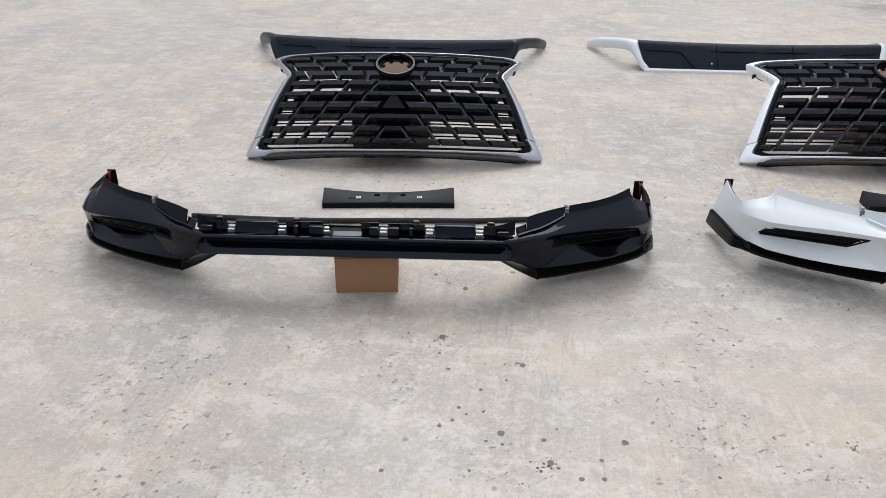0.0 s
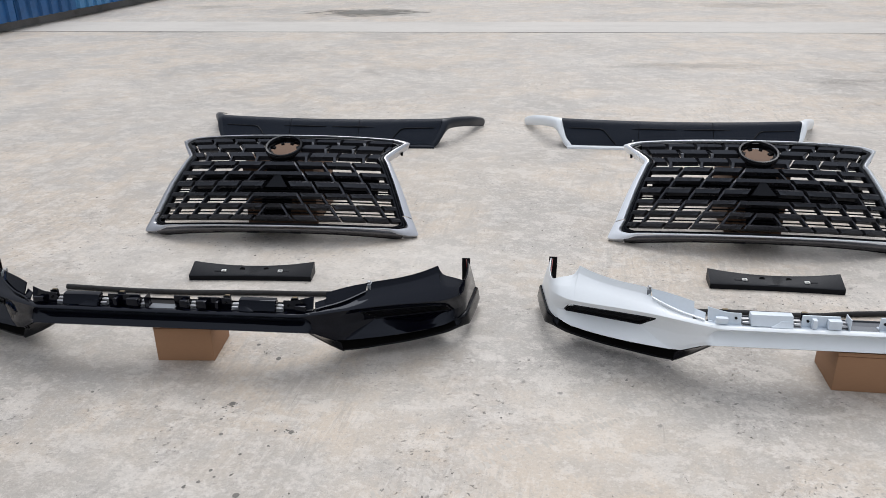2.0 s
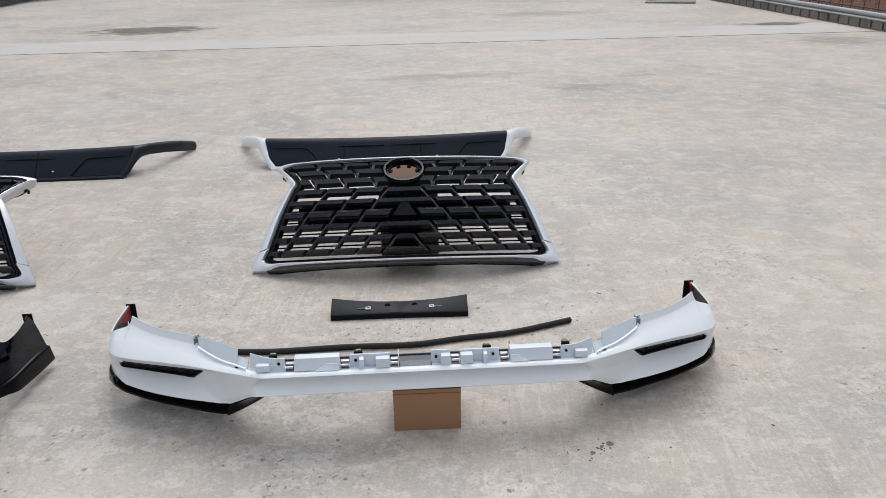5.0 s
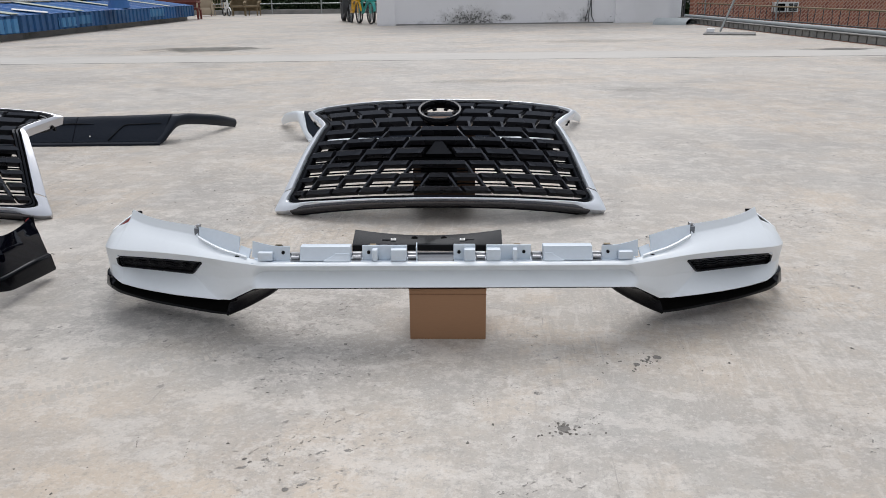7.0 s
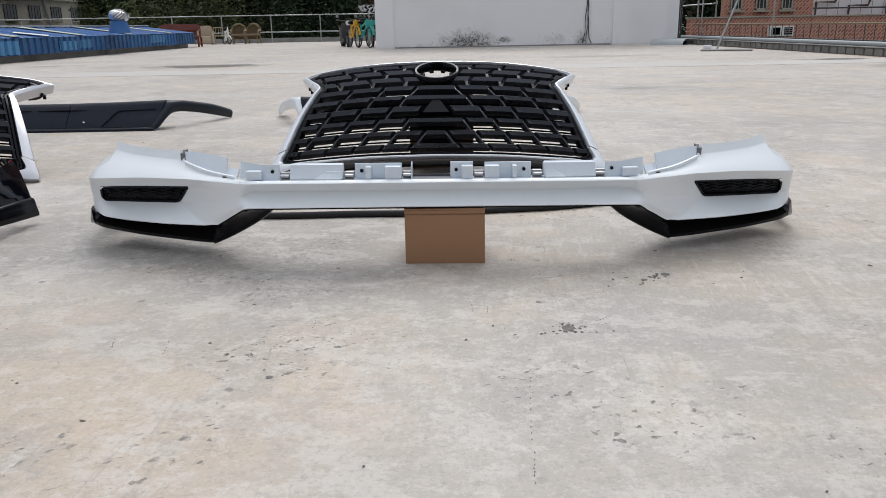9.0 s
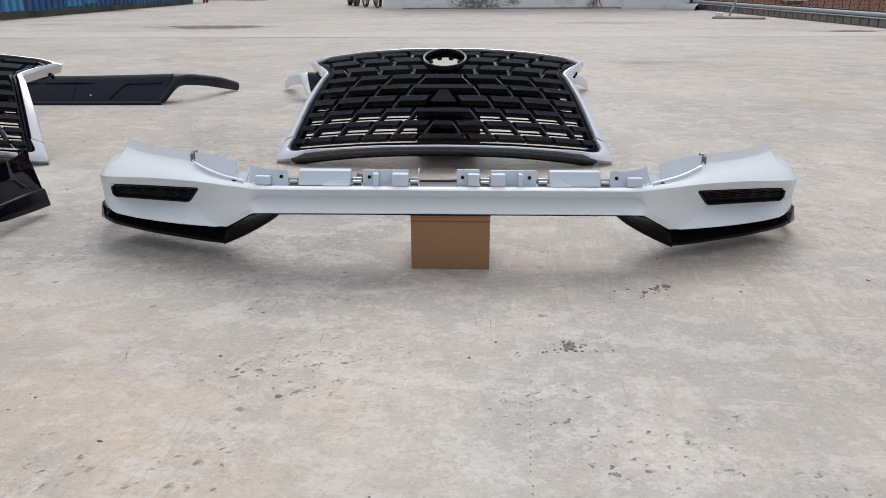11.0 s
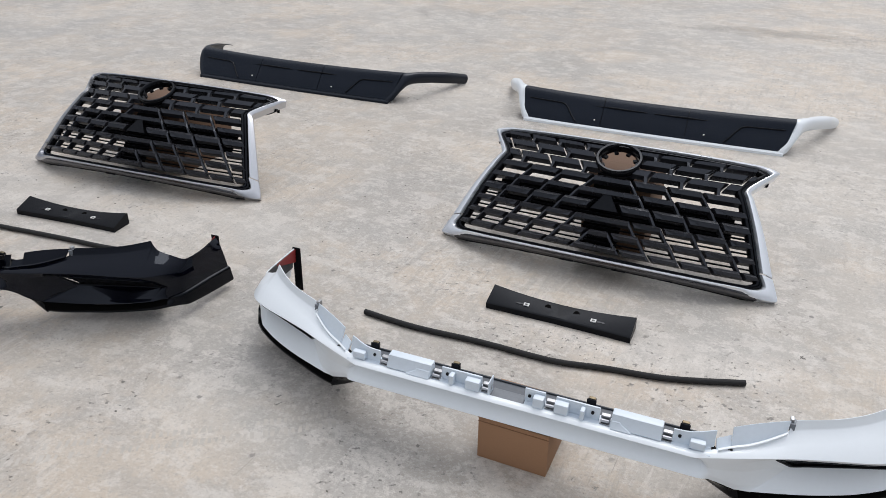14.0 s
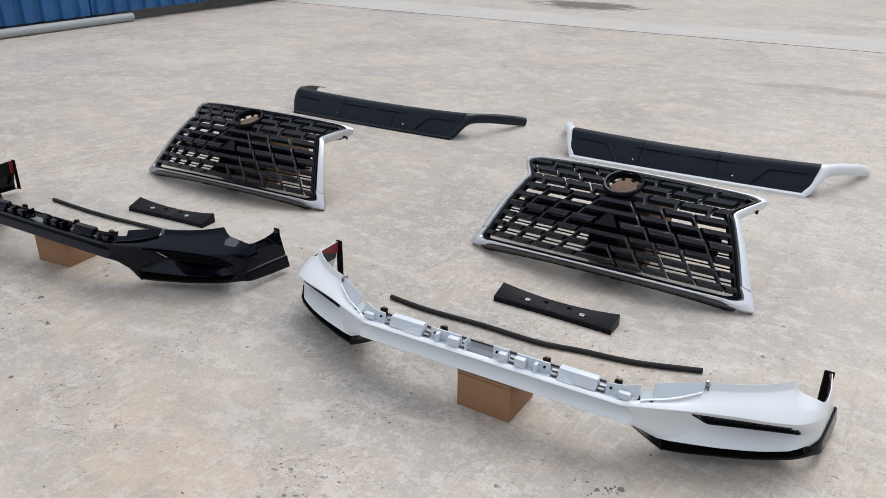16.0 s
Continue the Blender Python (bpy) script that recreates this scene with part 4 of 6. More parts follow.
    for r, (s0, s1, off, pitch) in enumerate(ROWS_OF_BARS):
        w = half_width((s0 + s1) / 2, -.006)
        lean = .030 if r < 6 else .026
        drop = s0 + (.24 if r < 6 else .06) * (s1 - s0) - ROWS_OF_BARS[r - 1][1] + .014 if r else 0
        for sd in (-1, 1):
            breaks = [off + pitch * k for k in range(6)]
            spans = list(zip(breaks, breaks[1:]))
            if r != 3:
                spans.insert(0, (0, off))
            for a, b in spans:
                inner = a == 0
                a = -.010 if inner else a
                b = min(b - .005, w - .004 - lean * .4 if r < 6 else w + .006)
                dy = abs((s0 + s1) / 2 - hub[1]) * .40
                if dy < .074:
                    a = max(a, math.sqrt(.076 ** 2 - dy * dy))
                if b - a < .016:
                    continue
                bar(a, b, s0, s1, lean, drop if b < w - .02 - lean else 0, sd, not inner)
    # thin rear slats in the gaps of the lower rows
    for s in (.213, .309, .394, .475):
        bm = bmesh.new()
        w = half_width(s, 0)
        rows = []
        for i in range(13):
            x = w * (i / 6 - 1)
            rows.append([g_pt(x, s + .006, -.012), g_pt(x, s, -.006), g_pt(x, s - .006, -.012)])
        loft(bm, rows, 1)
        part("rear_slat", thicken(bm, .003), BLACK_SATIN, g, smooth=40)
    # solid dart in the middle, blanking panel with two studs
    bm = bmesh.new()
    tri = [(-.050, .410), (.050, .410), (0, .545)]
    top = [bm.verts.new(g_pt(x, s, .006)) for x, s in tri]
    low = [bm.verts.new(g_pt(x * 1.15, s - .004, -.012)) for x, s in tri]
    bm.faces.new(top), bm.faces.new(low[::-1])
    for j in range(3):
        bm.faces.new((top[j], low[j], low[(j + 1) % 3], top[(j + 1) % 3]))
    part("dart", bm, BLACK_SATIN, g, "solid triangular dart")
    bm = bmesh.new()
    loft(bm, [[g_pt(x, s, -.03) for s in (.385, .46, .57)] for x in (-.46, -.3, -.15, 0, .15, .3, .46)], 2)
    part("blanking_panel", thicken(bm, .003), INTAKE, g, smooth=True)
    bm = bmesh.new()
    loft(bm, [[g_pt(x, s, -.034) for s in (.20, .36, .50, .62, .74)] for x in (-.07, -.02, .02, .07)], 2)
    part("sensor_cover", thicken(bm, .003), INTAKE, g, smooth=True)
    for sd in (-1, 1):
        p, q, w = g_pt(sd * .328, .466, -.028), g_pt(sd * .328, .466, -.013), g_pt(sd * .328, .466, -.010)
        part("stem", rod(bmesh.new(), p, q, .005, 10), BLACK_SATIN, g)
        part("stud", rod(bmesh.new(), q, w, .0085, 14), WHITE_CLIP, g, "pale round stud")
    # round badge holder with an open middle
    at = Matrix.Translation((0, .197, .362)) @ Matrix.Rotation(radians(19), 4, "X")
    prof = [(.076, -.018), (.088, -.008), (.090, .012), (.085, .019), (.077, .018), (.070, .006), (.069, -.014)]
    bm = bmesh.new()
    seg = 40
    rings = [[bm.verts.new(at @ Vector((r * math.cos(a), r * math.sin(a), z))) for r, z in prof] for a in (2 * math.pi * i / seg for i in range(seg))]
    for i in range(seg):
        a, b = rings[i], rings[(i + 1) % seg]
        for j in range(len(prof)):
            bm.faces.new((a[j], a[(j + 1) % len(prof)], b[(j + 1) % len(prof)], b[j]))
    ring = part("badge_ring", bm, BLACK_GLOSS, g, "gloss black badge ring", smooth=50)
    for i in range(8):
        a = 2 * math.pi * (i + .5) / 8
        bm = bmesh.new()
        box(bm, .054, .072, -.008, .008, -.018, -.008, .002, at @ Matrix.Rotation(a, 4, "Z"))
        part("lug", bm, BLACK_SATIN, ring)
    bm = bmesh.new()
    box(bm, -.045, .045, -.060, -.052, -.020, -.015, .002, at)
    part("cross_bar", bm, BLACK_SATIN, ring)
    return g


grille(CHROME, DARK_CHROME, "bright chrome-framed black mesh spindle grille leaning on a cardboard box", pose(1.942, 3.094, 0, 0, 0, -3.9))
grille(GREY_CHROME, DARK_CHROME, "grey chrome-framed black mesh spindle grille leaning on a cardboard box", pose(-.200, 3.145, 0, 0, 0, -0.6))


# ---- rear bumper lip ----
def rear_lip(paint, panel_mat, label, m):
    sp = thing("rear_lip_spoiler", label, "body part", m, "rear lip spoilers")
    # grained panel in three lengths: from the foot up over the crown to the back
    def sect(x):
        e = (abs(x) / .72) ** 2
        y0, h = .0 + .012 * e, .146 + .012 * e
        cut = math.copysign(max(0, abs(x) - .6) * .33, x)
        return [(x - cut, y0 + .004, .022), (x - .6 * cut, y0 + .030, .055), (x - .3 * cut, y0 + .072, .102), (x, y0 + .108, h - .008), (x, y0 + .140, h), (x, y0 + .185, h - .012), (x, y0 + .210, h - .04), (x, y0 + .220, h - .07)]
    spans = [(-.735, -.2618), (-.2582, .1962), (.1998, .735)]
    for a, b in spans:
        bm = bmesh.new()
        loft(bm, [sect(a + (b - a) * i / 6) for i in range(7)], 2, 3)
        part("panel", thicken(bm, .004), panel_mat, sp, smooth=40)
    for x in (-.26, .198):
        bm = bmesh.new()
        loft(bm, [[(q[0], q[1] + .005, q[2] - .004) for q in sect(x - .008)], [(q[0], q[1] + .005, q[2] - .004) for q in sect(x + .008)]], 1)
        part("seam_backing", thicken(bm, .001), BLACK_RAW, sp)
    # painted strip along the foot
    bm = bmesh.new()
    strip = []
    for i in range(9):
        x = -.70 + 1.4 * i / 8
        e = (abs(x) / .72) ** 2
        strip.append([(x, -.010 + .012 * e, .0), (x, -.008 + .012 * e, .012), (x, .003 + .012 * e, .020), (x, .02 + .012 * e, .018)])
    loft(bm, strip, 2)
    part("foot_strip", thicken(bm, .003), paint, sp, smooth=40)
    for sd in (-1, 1):
        # painted end: sweeps outwards and back to a blade
        E = [
            [(.668, .006, .000), (.672, .014, .020), (.692, .050, .060), (.712, .100, .112), (.716, .140, .150), (.715, .196, .142)],
            [(.694, .006, .004), (.697, .012, .022), (.722, .050, .064), (.742, .100, .118), (.742, .140, .157), (.738, .196, .150)],
            [(.722, .040, .022), (.732, .050, .042), (.752, .080, .080), (.768, .122, .124), (.766, .160, .154), (.755, .215, .148)],
            [(.765, .145, .085), (.778, .150, .094), (.790, .168, .112), (.802, .200, .134), (.802, .232, .148), (.79, .265, .142)],
            [(.835, .285, .074), (.842, .288, .084), (.851, .298, .100), (.858, .318, .118), (.850, .345, .128), (.828, .372, .122)],
            [(.908, .440, .040), (.915, .442, .054), (.922, .449, .074), (.922, .463, .092), (.906, .482, .099), (.878, .500, .092)],
            [(.968, .610, .000), (.975, .613, .012), (.979, .619, .030), (.972, .632, .046), (.950, .648, .053), (.918, .662, .045)],
        ]
        bm = bmesh.new()
        loft(bm, E if sd > 0 else flip_x(E), 5, 2)
        part("end_blade", thicken(bm, .003), paint, sp, smooth=50)
        # raised crease on the panel
        def on(x, z):
            e = (abs(x) / .72) ** 2
            ys = [(.022, .004), (.055, .030), (.102, .072), (.138, .108)]
            for (za, ya), (zb, yb) in zip(ys, ys[1:]):
                if z <= zb:
                    break
            return (x, .012 * e + ya + (yb - ya) * (z - za) / (zb - za) - .0015, z)
        line = [(.40, .030), (.43, .058), (.455, .085), (.475, .102), (.50, .108), (.60, .110), (.69, .112)]
        bm = bmesh.new()
        tube(bm, [on(sd * x, z) for x, z in line], .0045, 6)
        part("crease", bm, BLACK_SATIN, sp)
        bm = bmesh.new()
        tube(bm, [on(sd * x, z) for x, z in ((.02, .112), (.12, .112), (.195, .113), (.30, .112))], [.003, .005, .006, .002], 6)
        part("crease", bm, BLACK_SATIN, sp)
        bm = bmesh.new()
        p = on(sd * .295, .05)
        rod(bm, p, (p[0], p[1] - .003, p[2] + .003), .0045, 12)
        part("sensor_plug", bm, WHITE_CLIP, sp, "pale round plug")
    return sp


rear_lip(DARK_GREY_PAINT, SLATE, "dark grey rear lip spoiler with grained panels on concrete", pose(-.300, 4.675, 0, 0, 0, -3))
rear_lip(WHITE_PAINT, SLATE, "white rear lip spoiler with dark grained panels on concrete", pose(1.940, 4.63, 0, 0, 0, -2.5))


# ---- number plate bracket ----
def plate_bracket(label, m):
    pl = thing("plate_bracket", label, "bracket", m, "plate brackets")
    bm = bmesh.new()
    rows = []
    for i in range(13):
        x = -.25 + .5 * i / 12
        e = (x / .25) ** 2
        d, z = .004 * (1 - e), .022 * e
        rows.append([(x, d, .0), (x, d, .020), (x, d + .006, .024), (x, d + .084, .028 + z), (x, d + .090, .024 + z), (x, d + .090, .0)])
    g = loft(bm, rows, 1)
    for end in (g[0], g[-1]):
        bm.faces.new(end)
    bm.faces.new([r[0] for r in g] + [r[-1] for r in reversed(g)])
    part("body", bm, BLACK_SATIN, pl, smooth=30)
    for x in (-.045, .055):
        p = Vector((x, .056, .0262))
        part("hole", rod(bmesh.new(), p, p + Vector((0, -.0006, .0016)), .011, 16), INTAKE, pl)
    for x in (-.115, .118):
        bm = bmesh.new()
        tilt = Matrix.Translation((x, .036, .0275)) @ Matrix.Rotation(.10, 4, "X")
        for a in ((-.009, .009, -.007, -.004), (-.009, .009, .004, .007), (-.009, -.006, -.0038, .0038), (.006, .009, -.0038, .0038)):
            box(bm, *a, .0, .004, 0, tilt)
        part("clip", bm, WHITE_CLIP, pl, "white spring clip")
        bm = bmesh.new()
        box(bm, -.016, .016, -.004, .004, -.0005, .0012, 0, Matrix.Translation((x + (.022 if x > 0 else -.022), .036, .0280)) @ Matrix.Rotation(.10, 4, "X"))
        part("slot", bm, BLACK_GLOSS, pl)
    return pl


PLATE_WHITE = plate_bracket("satin black plastic plate bracket lying on concrete", pose(1.884, 2.645, 0, 0, 0, -4.2))
copy_thing(PLATE_WHITE, pose(-.195, 2.655, 0, 0, 0, 1.2))


# ---- foam sealing strips ----
def seal_strip(label, pts):
    rows = spline([[Vector((x, y, .0098))] for x, y in pts], 8)
    bm = tube(bmesh.new(), [r[0] for r in rows], .0098, 10)
    ob = part("seal_strip", bm, RUBBER, None, label, smooth=60, category="seal")
    ob["group"] = "sealing strips"
    return ob


seal_strip("black foam rubber sealing strip lying on concrete", [(1.262, 2.478), (1.45, 2.452), (1.68, 2.448), (1.92, 2.432), (2.08, 2.452), (2.27, 2.470), (2.488, 2.530)])
seal_strip("black foam rubber sealing strip lying on concrete", [(-.908, 2.556), (-.63, 2.532), (-.41, 2.524), (-.25, 2.528), (-.05, 2.532), (.12, 2.532), (.32, 2.55)])


# ---- cardboard boxes ----
def carton(w, d, h, label, m, card=CARD):
    c = thing("cardboard_box", label, "box", m, "cardboard boxes")
    part("body", boxed(-w / 2, w / 2, 0, d, 0, h - .004, .002), card, c, smooth=30)
    for a, b in ((-.0, d / 2 - .001), (d / 2 + .001, d)):
        part("flap", boxed(-w / 2 - .001, w / 2 + .001, a - .001, b + .001, h - .004, h, .001), card, c)
    part("seam", boxed(-w / 2 - .0012, w / 2 + .0012, -.0015, 0, h - .014, h - .0125), CARD_DARK, c)
    return c


carton(.188, .17, .134, "small brown cardboard box under the white lip", pose(1.921, 1.957, 0, 0, 0, -4))
carton(.190, .17, .134, "small brown cardboard box under the black lip", pose(-.222, 2.038, 0, 0, 0, 2))
carton(.25, .38, .296, "brown cardboard box propping the grille, shade put into its colour", pose(1.968, 3.245, 0, 0, 0, -4), CARD_SHADED)
carton(.34, .38, .296, "brown cardboard box propping the grille, shade put into its colour", pose(-.225, 3.295, 0, 0, 0, -1), CARD_SHADED)


# ---- stains and grit on the floor ----
def blot(name, label, cx, cy, rx, ry, mat, seed, rag=.35, n=40):
    rnd = random.Random(seed)
    bm = bmesh.new()
    ph = [rnd.uniform(0, 6.28) for _ in range(6)]
    vs = []
    for i in range(n):
        a = 2 * math.pi * i / n
        k = 1 + rag * sum(math.sin((j + 2) * a + ph[j]) / (j + 2) for j in range(6)) + rnd.uniform(-.06, .06)
        vs.append(bm.verts.new((cx + rx * k * math.cos(a), cy + ry * k * math.sin(a), .002 + .0003 * (seed % 12))))
    c = bm.verts.new((cx, cy, .0021 + .0003 * (seed % 12)))
    for i in range(n):
        bm.faces.new((c, vs[i], vs[(i + 1) % n]))
    return part(name, bm, mat, None, label, category="stain", kind="structure")


blot("damp_stain", "dark damp stain on the concrete", -1.25, 12.55, 1.2, .95, DAMP, 3)
blot("damp_stain", "dark damp stain on the concrete", 7.75, 10.96, .85, .30, DAMP, 5)
blot("damp_stain", "dark damp stain on the concrete", 8.0, 15.3, .6, .5, DAMP, 8)

# faint tyre track: two rows of tread blocks
bm = bmesh.new()
trk = random.Random(5)
along, side = Vector((.845, .535)), Vector((-.535, .845))
for row in (0, 1):
    for i in range(64):
        if trk.random() < .85:
            mid = Vector((.42, 1.372)) + along * (.0185 * i) + side * (-.046 * row + .01 * math.sin(i * .09))
            k = trk.uniform(.5, 1.0)
            q = [(-.007 * k, -.015 * k), (.005 * k, -.017 * k), (.008 * k, .012 * k), (-.004 * k, .016 * k)]
            pts = [mid + along * (a + trk.uniform(-.002, .002)) + side * (b + trk.uniform(-.003, .003)) for a, b in q]
            bm.faces.new([bm.verts.new((v.x, v.y, .0002)) for v in pts])
part("tyre_track", bm, TRACK, None, "faint row of tyre tread marks on the concrete", category="stain", kind="structure")
for i, (bx, by, brx, bry) in enumerate(((7.6, 9.1, 1.1, .7), (2.8, 7.6, 1.1, .4), (3.7, 6.86, .5, .25), (-4.2, 13.6, 1.0, .5), (5.2, 13.4, 2.2, .6), (-3.4, 10.25, 1.4, .12))):
    blot("worn_streak", "grey worn streak on the concrete", bx, by, brx, bry, WORN, 20 + i, .5)

rnd = random.Random(11)
bm = bmesh.new()


def chip(bm, x, y, r, long=1.0, turn=0.0):
    n = rnd.choice((5, 6, 7))
    h = r * rnd.uniform(.15, .4)
    low, top = [], []
    for i in range(n):
        a = 2 * math.pi * i / n
        k = r * rnd.uniform(.6, 1.2)
        dx, dy = k * long * math.cos(a), k * math.sin(a)
        px, py = x + dx * math.cos(turn) - dy * math.sin(turn), y + dx * math.sin(turn) + dy * math.cos(turn)
        low.append(bm.verts.new((px, py, .0004)))
        top.append(bm.verts.new((x + (px - x) * .7, y + (py - y) * .7, .0004 + h)))
    bm.faces.new(top)
    for i in range(n):
        bm.faces.new((low[i], low[(i + 1) % n], top[(i + 1) % n], top[i]))


for _ in range(620):
    x, y = rnd.uniform(-3.2, 5.4), rnd.uniform(.2, 8.5)
    r = .0010 + .0038 * rnd.random() ** 3
    chip(bm, x, y, r, rnd.choice((1, 1, 1.3, 1.8)), rnd.uniform(0, 3.14))
# denser trails of flakes
for cx, cy, sx, sy, n in ((-.95, 3.0, .22, .28, 70), (-.55, 3.0, .2, .1, 26), (.55, 2.75, .35, .2, 40), (2.35, 1.80, .14, .05, 40), (2.12, 1.52, .07, .03, 26), (2.0, 2.56, .12, .05, 46), (-.2, 2.9, .4, .1, 36), (.05, 1.62, .16, .25, 30), (.35, 1.3, .2, .12, 22), (1.1, 3.3, .35, .3, 46), (.9, 1.45, .2, .1, 18), (2.66, 2.74, .02, .02, 5), (4.88, 5.73, .03, .03, 5), (1.45, 1.5, .3, .2, 30)):
    for _ in range(n):
        chip(bm, rnd.gauss(cx, sx), rnd.gauss(cy, sy), .0008 + .0028 * rnd.random() ** 2, rnd.choice((1, 1.3, 2.0)), rnd.uniform(0, 3.1))
for x, y, r in ((0.005, 1.79, .014), (.245, 1.30, .016), (.217, 1.67, .012), (2.13, 1.525, .018), (2.375, 1.805, .015), (.97, 1.36, .013), (2.66, 2.742, .011), (.03, 2.1, .010)):
    for k in range(16):
        chip(bm, x + rnd.gauss(0, r * .9), y + rnd.gauss(0, r * .7), r * rnd.uniform(.08, .28), 1.3, rnd.uniform(0, 3))
# short scratches and cracks
for x0, y0, x1, y1 in ((1.961, 1.674, 1.959, 1.626), (1.991, 1.668, 1.989, 1.615), (1.396, 1.545, 1.404, 1.468), (1.561, 1.507, 1.557, 1.428), (1.654, 1.625, 1.653, 1.568), (1.293, 1.548, 1.301, 1.511), (1.597, 1.499, 1.586, 1.46), (2.18, 1.553, 2.224, 1.587), (2.041, 1.408, 2.021, 1.284), (2.021, 1.284, 2.006, 1.180), (2.006, 1.180, 1.995, 1.079), (1.995, 1.079, 1.989, 1.030)):
    for i in range(6):
        if rnd.random() < .75:
            chip(bm, x0 + (x1 - x0) * (i + .5) / 6 + rnd.gauss(0, .0008), y0 + (y1 - y0) * (i + .5) / 6, .0011, 2.6, math.atan2(y1 - y0, x1 - x0) + rnd.uniform(-.3, .3))
part("grit", bm, PEBBLE, None, "dark grit and flakes scattered over the concrete", category="grit", kind="stuff")

# round dark drip spots
bm = bmesh.new()
for x, y, r in ((0.011, 1.8, 0.0107), (0.002, 1.722, 0.0052), (0.026, 1.651, 0.006), (0.108, 1.565, 0.0049), (0.051, 1.495, 0.0057), (0.034, 1.448, 0.0056), (0.003, 1.426, 0.0055), (0.149, 1.403, 0.0092), (0.112, 1.375, 0.0045), (0.149, 1.365, 0.0045), (0.247, 1.38, 0.0064), (0.254, 1.305, 0.0089), (0.435, 1.374, 0.0093), (0.37, 1.314, 0.0054), (0.316, 1.256, 0.0061), (0.366, 1.256, 0.0062), (-0.125, 1.278, 0.0061), (0.224, 1.67, 0.0082), (0.175, 1.605, 0.004), (0.177, 1.673, 0.0041), (-0.011, 2.151, 0.0073), (0.081, 2.065, 0.0094), (0.069, 1.47, 0.0038), (-0.085, 1.817, 0.0043), (-0.447, 1.841, 0.0055), (-0.534, 1.58, 0.0041), (-0.495, 1.581, 0.004), (1.668, 1.942, 0.0051), (2.13, 1.53, 0.012), (2.35, 1.793, 0.0077), (2.408, 1.825, 0.0111), (1.607, 1.362, 0.006)):
    for k in range(rnd.choice((1, 1, 2, 3))):
        cx, cy, q = (x, y, r) if k == 0 else (x + rnd.gauss(0, 1.5 * r), y + rnd.gauss(0, 1.5 * r), r * rnd.uniform(.25, .6))
        bm.faces.new([bm.verts.new((cx + q * rnd.uniform(.78, 1.15) * math.cos(a), cy + q * rnd.uniform(.78, 1.15) * math.sin(a), .0007 + .00005 * k)) for a in (2 * math.pi * i / 14 for i in range(14))])
part("drip_spots", bm, SPOT, None, "round dark oily drips on the concrete", category="stain", kind="stuff")


# ---- white stair house ----
wall = part("wall_stairhouse", boxed(1.47, 8.45, 20.4, 20.7, 0, 4.2), MOULDY, None, "whitewashed stair house wall with mould at its foot", category="wall", kind="structure")
part("pilaster", boxed(1.03, 1.47, 20.30, 20.75, 0, 4.2), MOULDY, wall)
part("pilaster", boxed(7.03, 7.48, 20.33, 20.398, 0, 4.2), MOULDY, wall)
part("side_wall", boxed(8.455, 8.77, 20.52, 26, 0, 4.2), MOULDY, wall)
part("side_wall", boxed(1.03, 1.3, 20.76, 26, 0, 4.2), MOULDY, wall)
part("plinth", boxed(1.5, 7.0, 20.37, 20.398, 0, .03, .006), PARAPET, wall)
rnd = random.Random(4)
for x, fan in ((6.35, -.07), (6.38, .0), (6.41, .09)):
    pts = [(x + fan * max(0, .35 - z) / .35 + rnd.uniform(-.022, .022), 20.375, z) for z in (.04, .16, .3, .45, .62, .8, 1.0, 1.3, 1.7, 2.3, 3.1, 4.1)]
    part("cable", tube(bmesh.new(), pts, .011, 6), FENCE_IRON, wall, "dark crooked cable down the wall")
for x in (8.81, 8.87):
    part("downpipe", rod(bmesh.new(), (x, 20.6, 0), (x, 20.6, 4.1), .022, 8), FENCE_IRON, wall, "dark downpipe")
part("conduit", tube(bmesh.new(), [(1.5, 20.385, 1.27), (2.9, 20.385, 1.275), (4.4, 20.385, 1.25), (6.3, 20.385, 1.25)], .012, 6), GALV, wall)
for x in (2.05, 3.75, 5.95):
    part("wall_bracket", boxed(x - .03, x + .03, 20.34, 20.398, 1.17, 1.55, .005), RUST, wall)

# overturned gutter cover beside the wall
cover = thing("gutter_cover", "pale curved sheet metal cover with a dark open end", "cover", pose(8.16, 19.15, 0, 0, 0, -38))
bm = bmesh.new()
loft(bm, [[(-.40 + .1 * j, .36 * math.cos(a), .145 * math.sin(a)) for a in (math.pi * i / 10 for i in range(11))] for j in range(9)], 1)
part("sheet", thicken(bm, .008), GREY_PIPE, cover, smooth=60)
# black block under the sheet stands for the shade in its open end
part("core", boxed(-.38, .28, -.26, .26, 0, .07), INTAKE, cover)

slab_piece = thing("floor_slab", "thin pale concrete slab lying on the roof", "slab", pose(7.75, 14.75, 0, 0, 0, -24))
part("slab", boxed(-.45, .45, -.28, .28, 0, .028, .006), PARAPET, slab_piece)
part("foot_block", boxed(-.42, -.28, .05, .18, .029, .10, .01), WHITEWASH, slab_piece, "white mortar block")


# ---- blue roof ----
shed = thing("blue_roof", "low blue corrugated steel roof over a dark curb", "roof", pose(-6.15, 6.0, 0, 0, 0, -2.9))
part("curb", boxed(-7.5, -.12, -5.9, 20.2, 0, .15), PARAPET, shed)


def corrugated(y0, y1, z0, z1, x, pitch=.22):
    bm = bmesh.new()
    rows, y = [], y0
    while y < y1:
        for dy, dx in ((0, 0), (.3, 0), (.38, .035), (.9, .035)):
            rows.append([(x + dx, min(y + dy * pitch, y1), z0), (x + dx, min(y + dy * pitch, y1), z1)])
        y += pitch
    loft(bm, rows, 1)
    return thicken(bm, .003)


